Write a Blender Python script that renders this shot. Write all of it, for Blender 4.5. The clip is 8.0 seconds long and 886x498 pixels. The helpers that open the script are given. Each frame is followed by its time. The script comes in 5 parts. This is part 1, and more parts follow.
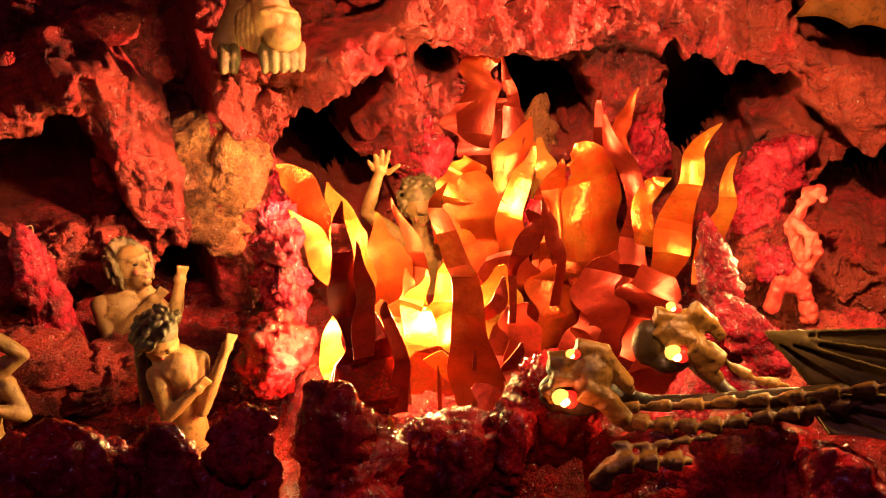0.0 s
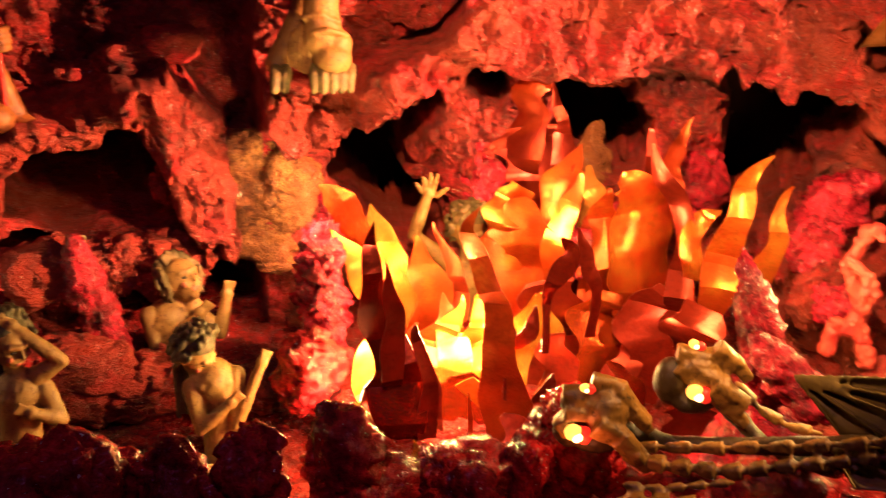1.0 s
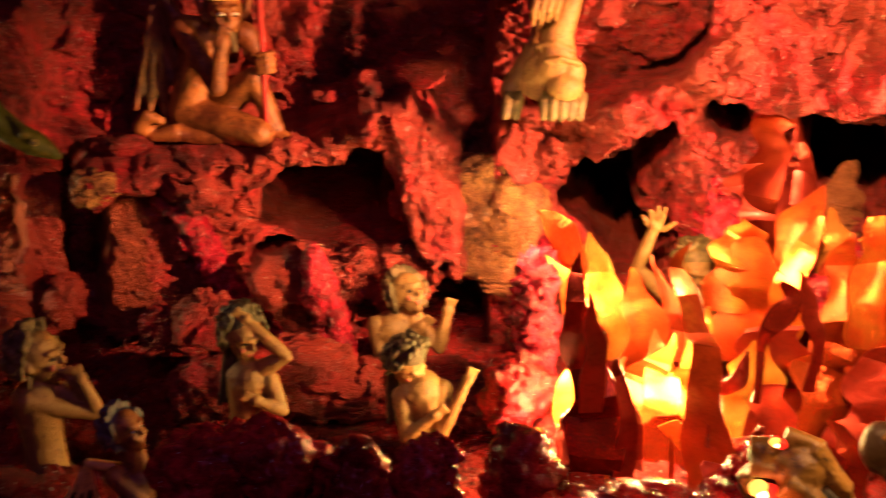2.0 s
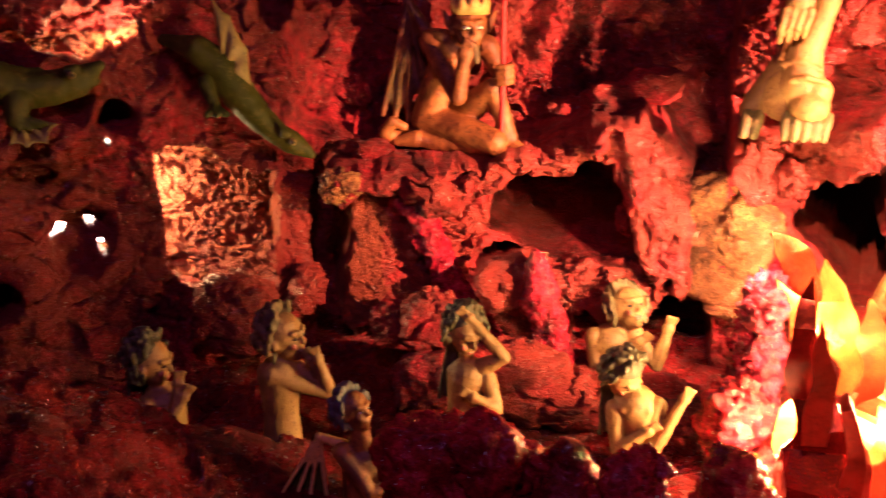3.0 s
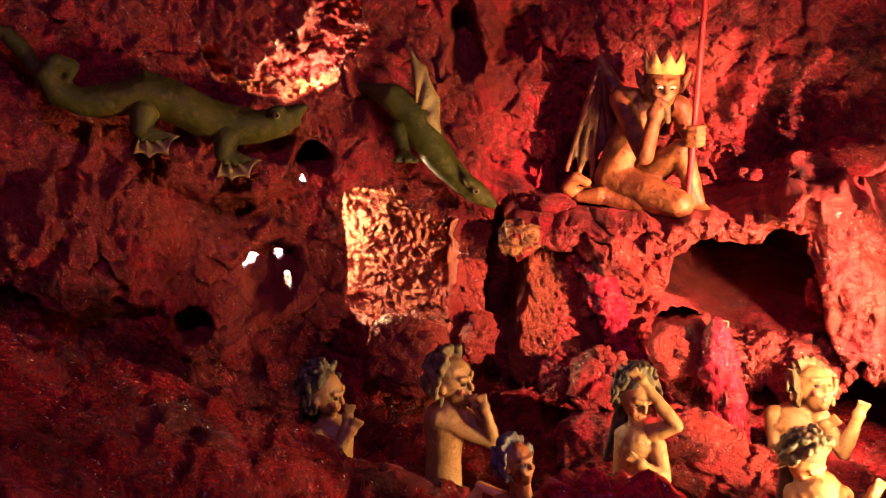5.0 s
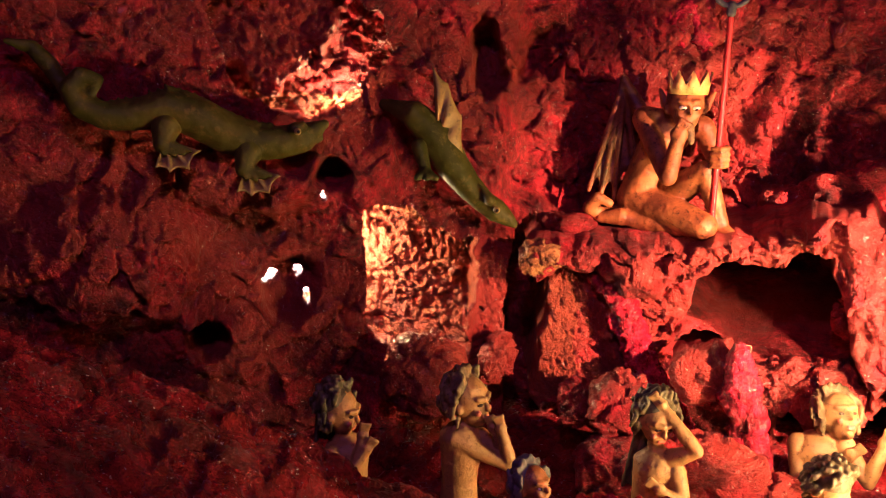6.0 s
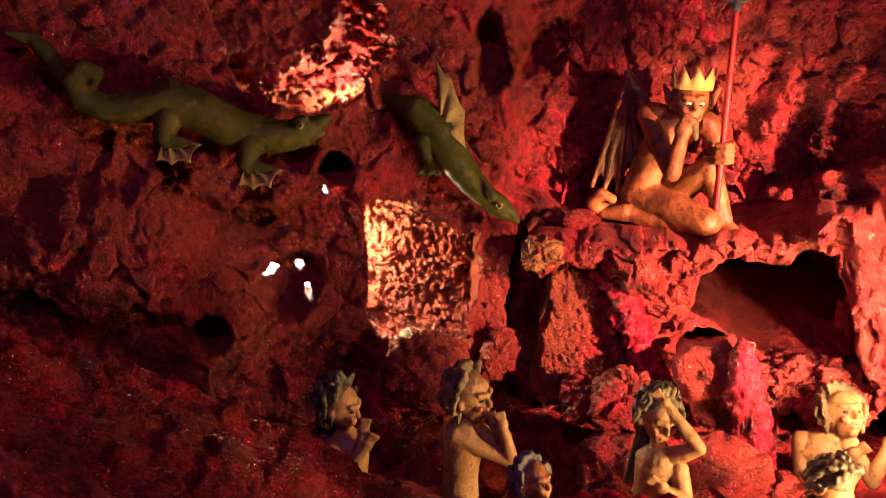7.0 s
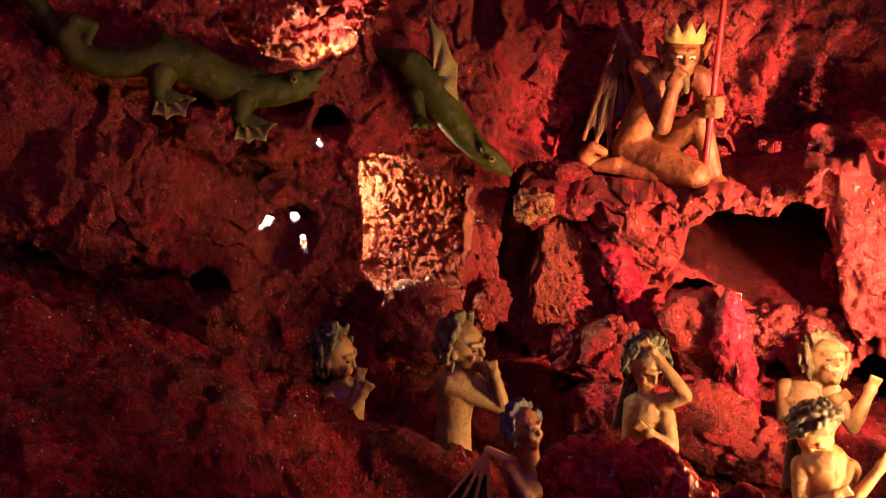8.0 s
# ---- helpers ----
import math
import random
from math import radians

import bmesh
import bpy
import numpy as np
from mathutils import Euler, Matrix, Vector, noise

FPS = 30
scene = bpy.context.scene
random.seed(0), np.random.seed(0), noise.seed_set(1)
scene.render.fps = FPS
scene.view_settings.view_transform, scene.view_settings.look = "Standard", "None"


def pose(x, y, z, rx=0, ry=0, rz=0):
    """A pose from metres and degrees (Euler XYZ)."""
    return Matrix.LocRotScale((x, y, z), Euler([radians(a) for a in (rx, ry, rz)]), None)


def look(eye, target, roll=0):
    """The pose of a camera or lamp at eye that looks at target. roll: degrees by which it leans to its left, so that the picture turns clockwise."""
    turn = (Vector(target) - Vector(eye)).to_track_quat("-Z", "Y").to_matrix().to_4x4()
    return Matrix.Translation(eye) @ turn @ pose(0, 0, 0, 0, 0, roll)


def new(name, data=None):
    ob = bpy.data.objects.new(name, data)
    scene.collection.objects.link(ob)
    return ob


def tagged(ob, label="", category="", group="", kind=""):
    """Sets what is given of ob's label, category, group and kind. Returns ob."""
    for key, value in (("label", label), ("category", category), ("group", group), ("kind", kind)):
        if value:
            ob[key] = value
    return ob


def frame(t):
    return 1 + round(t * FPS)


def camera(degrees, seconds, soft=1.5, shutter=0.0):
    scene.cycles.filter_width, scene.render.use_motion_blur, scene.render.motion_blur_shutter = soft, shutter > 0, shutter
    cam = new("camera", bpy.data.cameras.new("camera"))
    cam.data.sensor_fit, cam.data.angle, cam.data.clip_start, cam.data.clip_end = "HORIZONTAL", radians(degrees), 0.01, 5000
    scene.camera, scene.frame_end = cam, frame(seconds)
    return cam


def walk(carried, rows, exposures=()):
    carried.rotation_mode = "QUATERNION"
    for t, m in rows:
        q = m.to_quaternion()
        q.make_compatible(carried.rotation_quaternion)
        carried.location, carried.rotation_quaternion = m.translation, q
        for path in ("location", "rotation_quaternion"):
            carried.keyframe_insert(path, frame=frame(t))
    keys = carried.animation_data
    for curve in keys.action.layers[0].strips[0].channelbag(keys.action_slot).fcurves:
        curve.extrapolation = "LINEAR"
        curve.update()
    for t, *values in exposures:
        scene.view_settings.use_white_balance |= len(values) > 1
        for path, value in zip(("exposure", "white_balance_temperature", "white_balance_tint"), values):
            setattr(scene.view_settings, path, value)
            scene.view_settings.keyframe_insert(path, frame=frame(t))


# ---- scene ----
cam = camera(51.47, 8.0, soft=0.35, shutter=0.55)


# ---- camera path: seconds, place, heading (left), pitch (up), lean ----
def step(t, x, y, z, yaw, pitch, lean):
    return t, pose(x, y, z, 90 + pitch, 0, yaw) @ pose(0, 0, 0, 0, 0, lean)


walk(cam, [
    step(0.0, -0.1604, 0.0770, 1.5659, -27.836, -22.239, 1.856),
    step(0.5, -0.1290, 0.0699, 1.5657, -26.637, -21.799, 1.932),
    step(1.0, -0.0855, 0.0569, 1.5650, -21.703, -20.954, 1.850),
    step(1.5, -0.0320, 0.0450, 1.5605, -12.796, -20.003, 1.050),
    step(2.0, -0.0100, 0.0335, 1.5605, -3.967, -19.304, 0.256),
    step(2.2, -0.0078, 0.0282, 1.5650, -0.664, -19.253, 0.050),
    step(3.3, -0.0193, -0.0046, 1.5631, 13.460, -18.134, -0.198),
    step(3.5, -0.0261, -0.0050, 1.5659, 14.900, -18.000, 0.000),
    step(4.0, -0.0251, -0.0115, 1.5636, 17.788, -16.988, 0.373),
    step(4.5, -0.0229, -0.0080, 1.5570, 20.013, -15.797, 0.652),
    step(5.0, -0.0221, -0.0043, 1.5482, 21.569, -14.679, 0.981),
    step(6.5, -0.0194, 0.0126, 1.5437, 23.315, -13.474, 1.654),
    step(7.0, -0.0196, 0.0146, 1.5388, 23.345, -13.653, 1.727),
    step(7.5, -0.0202, 0.0080, 1.5464, 23.020, -15.255, 1.802),
    step(8.0, -0.0111, -0.0058, 1.5463, 22.815, -16.648, 1.735),
], exposures=[(0.0, 0.12, 6650, 11), (1.5, 0.10, 6650, 11), (2.2, 0.08, 6550, 12), (3.3, 1.42, 5700, 20), (4.0, 1.66, 5650, 20), (5.0, 1.49, 5550, 20), (6.5, 1.32, 5450, 20), (7.2, 1.21, 5450, 20), (8.0, 0.97, 5450, 20)])


# ---- light ----
world = bpy.data.worlds.new("world")
scene.world = world
world.use_nodes = True
world.node_tree.nodes["Background"].inputs[0].default_value = (0.12, 0.05, 0.36, 1)
world.node_tree.nodes["Background"].inputs[1].default_value = 0.05


def spot_at(az, rho, z):
    a = radians(az)
    return Vector((-rho * math.sin(a), rho * math.cos(a), z))


def lamp(name, az, rho, z, watts, colour, size=0.02):
    data = bpy.data.lights.new(name, "POINT")
    data.energy, data.color, data.shadow_soft_size = watts, colour, size
    ob = new(name, data)
    ob.location = spot_at(az, rho, z)
    return ob


def beam(name, az, rho, z, target, watts, colour, angle, size=0.02, blend=0.4):
    data = bpy.data.lights.new(name, "SPOT")
    data.energy, data.color, data.shadow_soft_size = watts, colour, size
    data.spot_size, data.spot_blend = radians(angle), blend
    ob = new(name, data)
    ob.matrix_world = look(spot_at(az, rho, z), spot_at(*target))
    return ob


beam("key_spotlight", -66, 1.52, 1.62, (-5.5, 1.6, 1.17), 590, (1.0, 0.36, 0.16), 34, 0.02, 1.0)
beam("side_spotlight", -12, 0.50, 1.85, (-34, 1.5, 1.25), 158, (1.0, 0.48, 0.18), 74, 0.03, 0.9)
# unseen fill added for the dragons, which the key's cone misses
beam("corner_fill", -58, 1.0, 1.75, (-38, 1.05, 1.05), 52, (1.0, 0.50, 0.18), 60, 0.02, 0.8)
# unseen fill added for the dim violet light in the shadows
lamp("violet_fill", 46, 0.15, 2.2, 5.8, (0.85, 0.25, 0.86), 0.04)
lamp("red_lamp", -9.15, 1.19, 0.868, 1.3, (1.0, 0.16, 0.10), 0.015)
lamp("flame_lamp", -13.8, 1.165, 0.934, 3.65, (1.0, 0.62, 0.2), 0.02)
lamp("flame_lamp", -16.4, 1.200, 0.984, 3.13, (1.0, 0.62, 0.2), 0.02)
lamp("flame_lamp", -19.0, 1.190, 1.022, 4.70, (1.0, 0.62, 0.2), 0.02)
lamp("flame_lamp", -11.1, 1.170, 0.920, 3.6, (1.0, 0.62, 0.2), 0.02)
lamp("flame_lamp", -22.3, 1.200, 0.962, 2.61, (1.0, 0.62, 0.2), 0.02)
lamp("flame_lamp", -13.0, 1.270, 1.056, 4.2, (1.0, 0.62, 0.2), 0.02)
lamp("flame_lamp", -24.6, 1.350, 1.102, 1.57, (1.0, 0.62, 0.2), 0.02)
lamp("flame_lamp", -34.7, 1.220, 1.064, 1.04, (1.0, 0.62, 0.2), 0.02)
lamp("flame_lamp", -41.8, 1.110, 1.135, 3.19, (1.0, 0.62, 0.2), 0.02)
lamp("flame_lamp", -8.9, 1.240, 0.924, 0.87, (1.0, 0.62, 0.2), 0.02)
# fill added to brighten the tan boulders; no fitting stands here
beam("tan_rock_fill", -9.4, 1.28, 1.15, (-4.6, 1.56, 1.05), 14, (1.0, 0.55, 0.22), 84, 0.015, 0.7)
lamp("eye_lamp", -24.6, 0.790, 1.062, 0.10, (1.0, 0.22, 0.08), 0.006)
lamp("eye_lamp", -32.6, 0.880, 1.086, 0.08, (1.0, 0.25, 0.08), 0.006)
lamp("niche_lamp", 30.2, 1.765, 1.12, 5.5, (1.0, 0.66, 0.26), 0.010)
lamp("niche_lamp", 29.4, 1.775, 1.385, 3.0, (1.0, 0.66, 0.26), 0.010)


# ---- materials ----
def material(name):
    m = bpy.data.materials.new(name)
    m.use_nodes = True
    return m, m.node_tree.nodes, m.node_tree.links, m.node_tree.nodes["Principled BSDF"]


def noise_node(nodes, links, coords, scale, detail=6, rough=0.6):
    n = nodes.new("ShaderNodeTexNoise")
    n.inputs["Scale"].default_value, n.inputs["Detail"].default_value, n.inputs["Roughness"].default_value = scale, detail, rough
    links.new(coords, n.inputs["Vector"])
    return n.outputs["Fac"]


def ramp_node(nodes, links, fac, stops):
    r = nodes.new("ShaderNodeValToRGB")
    while len(r.color_ramp.elements) < len(stops):
        r.color_ramp.elements.new(0.5)
    for e, (p, c) in zip(r.color_ramp.elements, stops):
        e.position, e.color = p, (*c, 1)
    links.new(fac, r.inputs["Fac"])
    return r.outputs["Color"]


def mix_node(nodes, links, fac, a, b, how="MIX"):
    m = nodes.new("ShaderNodeMix")
    m.data_type, m.blend_type = "RGBA", how
    if isinstance(fac, float):
        m.inputs["Factor"].default_value = fac
    else:
        links.new(fac, m.inputs["Factor"])
    for plug, v in ((m.inputs[6], a), (m.inputs[7], b)):
        if isinstance(v, tuple):
            plug.default_value = (*v, 1)
        else:
            links.new(v, plug)
    return m.outputs[2]


def bump_node(nodes, links, heights, strength, distance):
    """heights: (socket, share) pairs, summed."""
    total = None
    for sock, share in heights:
        k = nodes.new("ShaderNodeMath")
        k.operation = "MULTIPLY"
        k.inputs[1].default_value = share
        links.new(sock, k.inputs[0])
        if total is None:
            total = k.outputs[0]
        else:
            s = nodes.new("ShaderNodeMath")
            links.new(total, s.inputs[0])
            links.new(k.outputs[0], s.inputs[1])
            total = s.outputs[0]
    b = nodes.new("ShaderNodeBump")
    b.inputs["Strength"].default_value, b.inputs["Distance"].default_value = strength, distance
    links.new(total, b.inputs["Height"])
    return b.outputs["Normal"]


def rock_material(name, dark, mid, bright, rough=(0.35, 0.75), glint_flecks=0.0, grit=1.0, speck=(0.6, 0.45, 0.35), earth=1.0):
    m, n, l, p = material(name)
    xyz = n.new("ShaderNodeNewGeometry").outputs["Position"]
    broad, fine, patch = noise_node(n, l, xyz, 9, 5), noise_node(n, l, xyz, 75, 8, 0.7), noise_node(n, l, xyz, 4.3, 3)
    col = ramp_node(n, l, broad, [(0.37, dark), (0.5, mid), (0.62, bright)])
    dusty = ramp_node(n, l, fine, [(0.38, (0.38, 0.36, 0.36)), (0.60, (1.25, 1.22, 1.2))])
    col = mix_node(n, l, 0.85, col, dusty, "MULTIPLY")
    # random mottling: red patches, and darker ones standing in for shaded crevices
    mottle = noise_node(n, l, xyz, 27, 4, 0.55)
    col = mix_node(n, l, 0.9, col, ramp_node(n, l, mottle, [(0.36, (0.50, 0.40, 0.42)), (0.5, (0.97, 0.92, 0.92)), (0.64, (1.15, 1.25, 1.1))]), "MULTIPLY")
    ochre = ramp_node(n, l, patch, [(0.45, (0, 0, 0)), (0.60, (earth, earth, earth))])
    col = mix_node(n, l, ochre, col, tuple(0.6 * a + 0.4 * b for a, b in zip(mid, (0.36, 0.080, 0.035))))
    # pale specks in the colour: paint flecks and small painted glints
    if glint_flecks:
        spots = noise_node(n, l, xyz, 160, 2)
        col = mix_node(n, l, ramp_node(n, l, spots, [(0.72 - glint_flecks, (0, 0, 0)), (0.75 - glint_flecks, (1, 1, 1))]), col, speck)
    warp = n.new("ShaderNodeTexNoise")
    warp.inputs["Scale"].default_value, warp.inputs["Detail"].default_value = 38, 4
    l.new(xyz, warp.inputs["Vector"])
    bent = mix_node(n, l, 0.022, xyz, warp.outputs["Color"], "LINEAR_LIGHT")
    chips = []
    for scale in (48, 125):
        chip, seam = n.new("ShaderNodeTexVoronoi"), n.new("ShaderNodeTexVoronoi")
        seam.feature = "DISTANCE_TO_EDGE"
        for v in (chip, seam):
            v.inputs["Scale"].default_value = scale
            l.new(bent, v.inputs["Vector"])
        chips += [(ramp_node(n, l, chip.outputs["Color"], [(0.0, (0, 0, 0)), (1.0, (1, 1, 1))]), 18 / scale), (ramp_node(n, l, seam.outputs["Distance"], [(0.0, (0, 0, 0)), (0.07, (1, 1, 1))]), 9 / scale)]
    col = mix_node(n, l, 0.5, col, ramp_node(n, l, noise_node(n, l, xyz, 330, 3), [(0.40, (0.55, 0.5, 0.5)), (0.55, (1.08, 1.08, 1.06))]), "MULTIPLY")
    l.new(col, p.inputs["Base Color"])
    gloss = noise_node(n, l, xyz, 16, 4)
    mr = n.new("ShaderNodeMapRange")
    mr.inputs["From Min"].default_value, mr.inputs["From Max"].default_value = 0.35, 0.65
    mr.inputs["To Min"].default_value, mr.inputs["To Max"].default_value = rough
    l.new(gloss, mr.inputs["Value"])
    l.new(mr.outputs["Result"], p.inputs["Roughness"])
    p.inputs["Specular IOR Level"].default_value = 0.4
    p.inputs["Coat Weight"].default_value, p.inputs["Coat Roughness"].default_value = 0.08, 0.2
    l.new(bump_node(n, l, [(noise_node(n, l, xyz, 120, 3), 0.3 * grit), (fine, 0.95 * grit), (noise_node(n, l, xyz, 240, 4), 0.35 * grit), (noise_node(n, l, xyz, 34, 4), 0.3), (ramp_node(n, l, noise_node(n, l, xyz, 85, 2), [(0.33, (0, 0, 0)), (0.39, (1, 1, 1))]), 0.35 * grit)] + [(c, k * grit) for c, k in chips], 1.0, 0.011), p.inputs["Normal"])
    return m


def paint_material(name, a, b, worn, rough=0.45, scale=30, metal=0.0, scales=0.0):
    """Painted carved wood or sheet: two tones, worn through on the grain."""
    m, n, l, p = material(name)
    xyz = n.new("ShaderNodeTexCoord").outputs["Object"]
    broad, grain = noise_node(n, l, xyz, scale, 5), noise_node(n, l, xyz, scale * 5, 8, 0.7)
    col = ramp_node(n, l, broad, [(0.38, a), (0.62, b)])
    col = mix_node(n, l, ramp_node(n, l, grain, [(0.53, (0, 0, 0)), (0.67, (1, 1, 1))]), col, worn)
    l.new(col, p.inputs["Base Color"])
    p.inputs["Roughness"].default_value, p.inputs["Metallic"].default_value = rough, metal
    relief_parts = [(grain, 1.0), (broad, 1.0)]
    if scales:
        vor = n.new("ShaderNodeTexVoronoi")
        vor.inputs["Scale"].default_value = scales
        l.new(xyz, vor.inputs["Vector"])
        relief_parts.append((vor.outputs["Distance"], -1.2))
    l.new(bump_node(n, l, relief_parts, 0.6, 0.0025), p.inputs["Normal"])
    return m


def flame_material():
    """Sheet metal painted yellow at the foot of a flame, then orange and red; each sheet has its own mix. The tone also
    holds how lit or shaded a sheet is.
    """
    m, n, l, p = material("painted_flame_metal")
    tex = n.new("ShaderNodeTexCoord").outputs["Object"]
    info = n.new("ShaderNodeObjectInfo").outputs["Random"]
    tone = n.new("ShaderNodeAttribute")
    tone.attribute_name = "tone"
    wash = noise_node(n, l, tex, 22, 4)
    s = n.new("ShaderNodeMath")
    s.operation = "MULTIPLY_ADD"
    s.inputs[1].default_value, s.inputs[2].default_value = 0.9, -0.45
    l.new(wash, s.inputs[0])
    own = n.new("ShaderNodeMath")
    own.operation = "MULTIPLY_ADD"
    own.inputs[1].default_value, own.inputs[2].default_value = 0.36, 0.04
    l.new(info, own.inputs[0])
    both = n.new("ShaderNodeMath")
    l.new(s.outputs[0], both.inputs[0])
    l.new(own.outputs[0], both.inputs[1])
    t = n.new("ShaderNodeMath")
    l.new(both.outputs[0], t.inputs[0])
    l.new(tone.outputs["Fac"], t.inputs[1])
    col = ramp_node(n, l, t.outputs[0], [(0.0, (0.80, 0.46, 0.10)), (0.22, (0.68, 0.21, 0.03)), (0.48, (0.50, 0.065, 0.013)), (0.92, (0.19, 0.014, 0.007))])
    scuff = noise_node(n, l, tex, 90, 7, 0.7)
    col = mix_node(n, l, 0.6, col, ramp_node(n, l, scuff, [(0.36, (0.55, 0.5, 0.45)), (0.55, (1.05, 1.05, 1.05))]), "MULTIPLY")
    l.new(col, p.inputs["Base Color"])
    p.inputs["Metallic"].default_value = 0.8
    p.inputs["Coat Weight"].default_value, p.inputs["Coat Roughness"].default_value, p.inputs["Coat IOR"].default_value = 0.12, 0.2, 1.5
    mr = n.new("ShaderNodeMapRange")
    mr.inputs["To Min"].default_value, mr.inputs["To Max"].default_value = 0.24, 0.42
    l.new(info, mr.inputs["Value"])
    l.new(mr.outputs["Result"], p.inputs["Roughness"])
    l.new(bump_node(n, l, [(wash, 1.0), (scuff, 0.10)], 0.3, 0.008), p.inputs["Normal"])
    return m


def glow_material(name, colour, strength):
    m, n, l, p = material(name)
    p.inputs["Base Color"].default_value = (*colour, 1)
    p.inputs["Emission Color"].default_value = (*colour, 1)
    p.inputs["Emission Strength"].default_value = strength
    return m


ROCK = rock_material("red_painted_plaster_rock", (0.15, 0.010, 0.015), (0.44, 0.040, 0.038), (0.62, 0.030, 0.050), (0.30, 0.72), glint_flecks=0.032, grit=1.35)
WET = rock_material("glossy_dark_red_rock", (0.18, 0.008, 0.011), (0.39, 0.014, 0.020), (0.53, 0.024, 0.033), (0.05, 0.24), glint_flecks=0.006, grit=0.22, speck=(0.65, 0.55, 0.5), earth=0.0)
BANK = rock_material("dark_red_plaster_ground", (0.10, 0.007, 0.011), (0.28, 0.016, 0.020), (0.40, 0.024, 0.031), (0.09, 0.42), glint_flecks=0.036, grit=1.5, speck=(0.65, 0.55, 0.5), earth=0.4)
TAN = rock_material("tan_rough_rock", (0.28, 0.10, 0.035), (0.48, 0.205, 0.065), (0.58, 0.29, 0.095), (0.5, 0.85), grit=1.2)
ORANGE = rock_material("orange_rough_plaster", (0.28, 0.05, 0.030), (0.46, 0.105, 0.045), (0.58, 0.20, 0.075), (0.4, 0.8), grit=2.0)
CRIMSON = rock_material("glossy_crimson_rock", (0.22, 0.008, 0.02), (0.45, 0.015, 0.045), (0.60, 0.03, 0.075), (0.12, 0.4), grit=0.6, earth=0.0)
FLAME = flame_material()
FLESH = paint_material("painted_flesh_wood", (0.26, 0.142, 0.042), (0.35, 0.205, 0.06), (0.13, 0.06, 0.02), 0.52, 25)
BLUSH = paint_material("rosy_cheek_paint", (0.45, 0.10, 0.06), (0.5, 0.16, 0.09), (0.34, 0.10, 0.05), 0.4, 40)
HAIR = paint_material("grey_green_hair_paint", (0.09, 0.068, 0.022), (0.19, 0.135, 0.046), (0.045, 0.032, 0.016), 0.6, 60)
DARKHAIR = paint_material("dark_olive_hair_paint", (0.045, 0.042, 0.018), (0.10, 0.085, 0.034), (0.03, 0.025, 0.015), 0.5, 60)
DEEP = paint_material("dark_eye_paint", (0.03, 0.02, 0.012), (0.06, 0.035, 0.02), (0.02, 0.015, 0.01), 0.4, 40)
OCHRE = paint_material("ochre_brown_carved_wood", (0.13, 0.042, 0.012), (0.36, 0.145, 0.034), (0.05, 0.018, 0.007), 0.48, 22)
GOLD = paint_material("yellow_gold_paint", (0.75, 0.46, 0.10), (0.85, 0.60, 0.18), (0.45, 0.24, 0.06), 0.35, 30)
GREEN = paint_material("dark_green_lizard_paint", (0.038, 0.044, 0.006), (0.080, 0.080, 0.010), (0.11, 0.092, 0.017), 0.5, 12, scales=60)
OLIVE = paint_material("ochre_green_fin_paint", (0.19, 0.14, 0.028), (0.32, 0.23, 0.05), (0.12, 0.10, 0.03), 0.45, 20)
BATBROWN = paint_material("dark_ochre_wing_paint", (0.06, 0.018, 0.003), (0.12, 0.037, 0.006), (0.03, 0.010, 0.003), 0.6, 18)
BONE = paint_material("brown_gold_scale_paint", (0.11, 0.058, 0.013), (0.33, 0.180, 0.038), (0.035, 0.02, 0.008), 0.28, 24, scales=45)
DARKBONE = paint_material("dark_brown_neck_paint", (0.03, 0.018, 0.008), (0.06, 0.035, 0.014), (0.015, 0.01, 0.006), 0.35, 24)
PINK = paint_material("pink_red_paint", (0.36, 0.028, 0.030), (0.50, 0.075, 0.055), (0.30, 0.02, 0.02), 0.4, 30)
SHAG = paint_material("olive_claw_paint", (0.10, 0.085, 0.032), (0.22, 0.17, 0.06), (0.06, 0.05, 0.022), 0.55, 45)
PALE = paint_material("pale_olive_paint", (0.42, 0.36, 0.20), (0.5, 0.44, 0.26), (0.3, 0.22, 0.1), 0.45, 30)
BLUE = paint_material("blue_grey_paint", (0.045, 0.052, 0.060), (0.10, 0.105, 0.11), (0.16, 0.11, 0.06), 0.5, 30)
REDPAINT = paint_material("red_lacquer", (0.40, 0.02, 0.02), (0.5, 0.035, 0.03), (0.2, 0.02, 0.02), 0.3, 20)
WHITE = paint_material("eye_white_paint", (0.75, 0.68, 0.5), (0.8, 0.72, 0.55), (0.6, 0.5, 0.35), 0.4, 40)
BLACK = paint_material("black_paint", (0.005, 0.005, 0.005), (0.008, 0.007, 0.007), (0.012, 0.010, 0.010), 0.8, 6)
# back sheet behind the holes: shade of unlit hollows put into its dark colour
HOLLOW = paint_material("shaded_hollow_back", (0.10, 0.018, 0.012), (0.15, 0.03, 0.018), (0.06, 0.012, 0.008), 0.8, 8)
PLANK = paint_material("old_wood_board", (0.22, 0.10, 0.05), (0.32, 0.17, 0.08), (0.12, 0.06, 0.03), 0.6, 12)
DARKWING = paint_material("dark_olive_wing_paint", (0.065, 0.046, 0.012), (0.13, 0.090, 0.022), (0.035, 0.026, 0.008), 0.5, 14)
for matt in (BATBROWN, DARKWING, GREEN):
    matt.node_tree.nodes["Principled BSDF"].inputs["Specular IOR Level"].default_value = 0.15
EYE = glow_material("red_glass_eye", (1.0, 0.03, 0.015), 0.8)
EYEWARM = glow_material("lit_eye_glass", (1.0, 0.42, 0.07), 2.2)
EYEHOT = glow_material("lit_eye_centre", (1.0, 0.62, 0.22), 7.0)
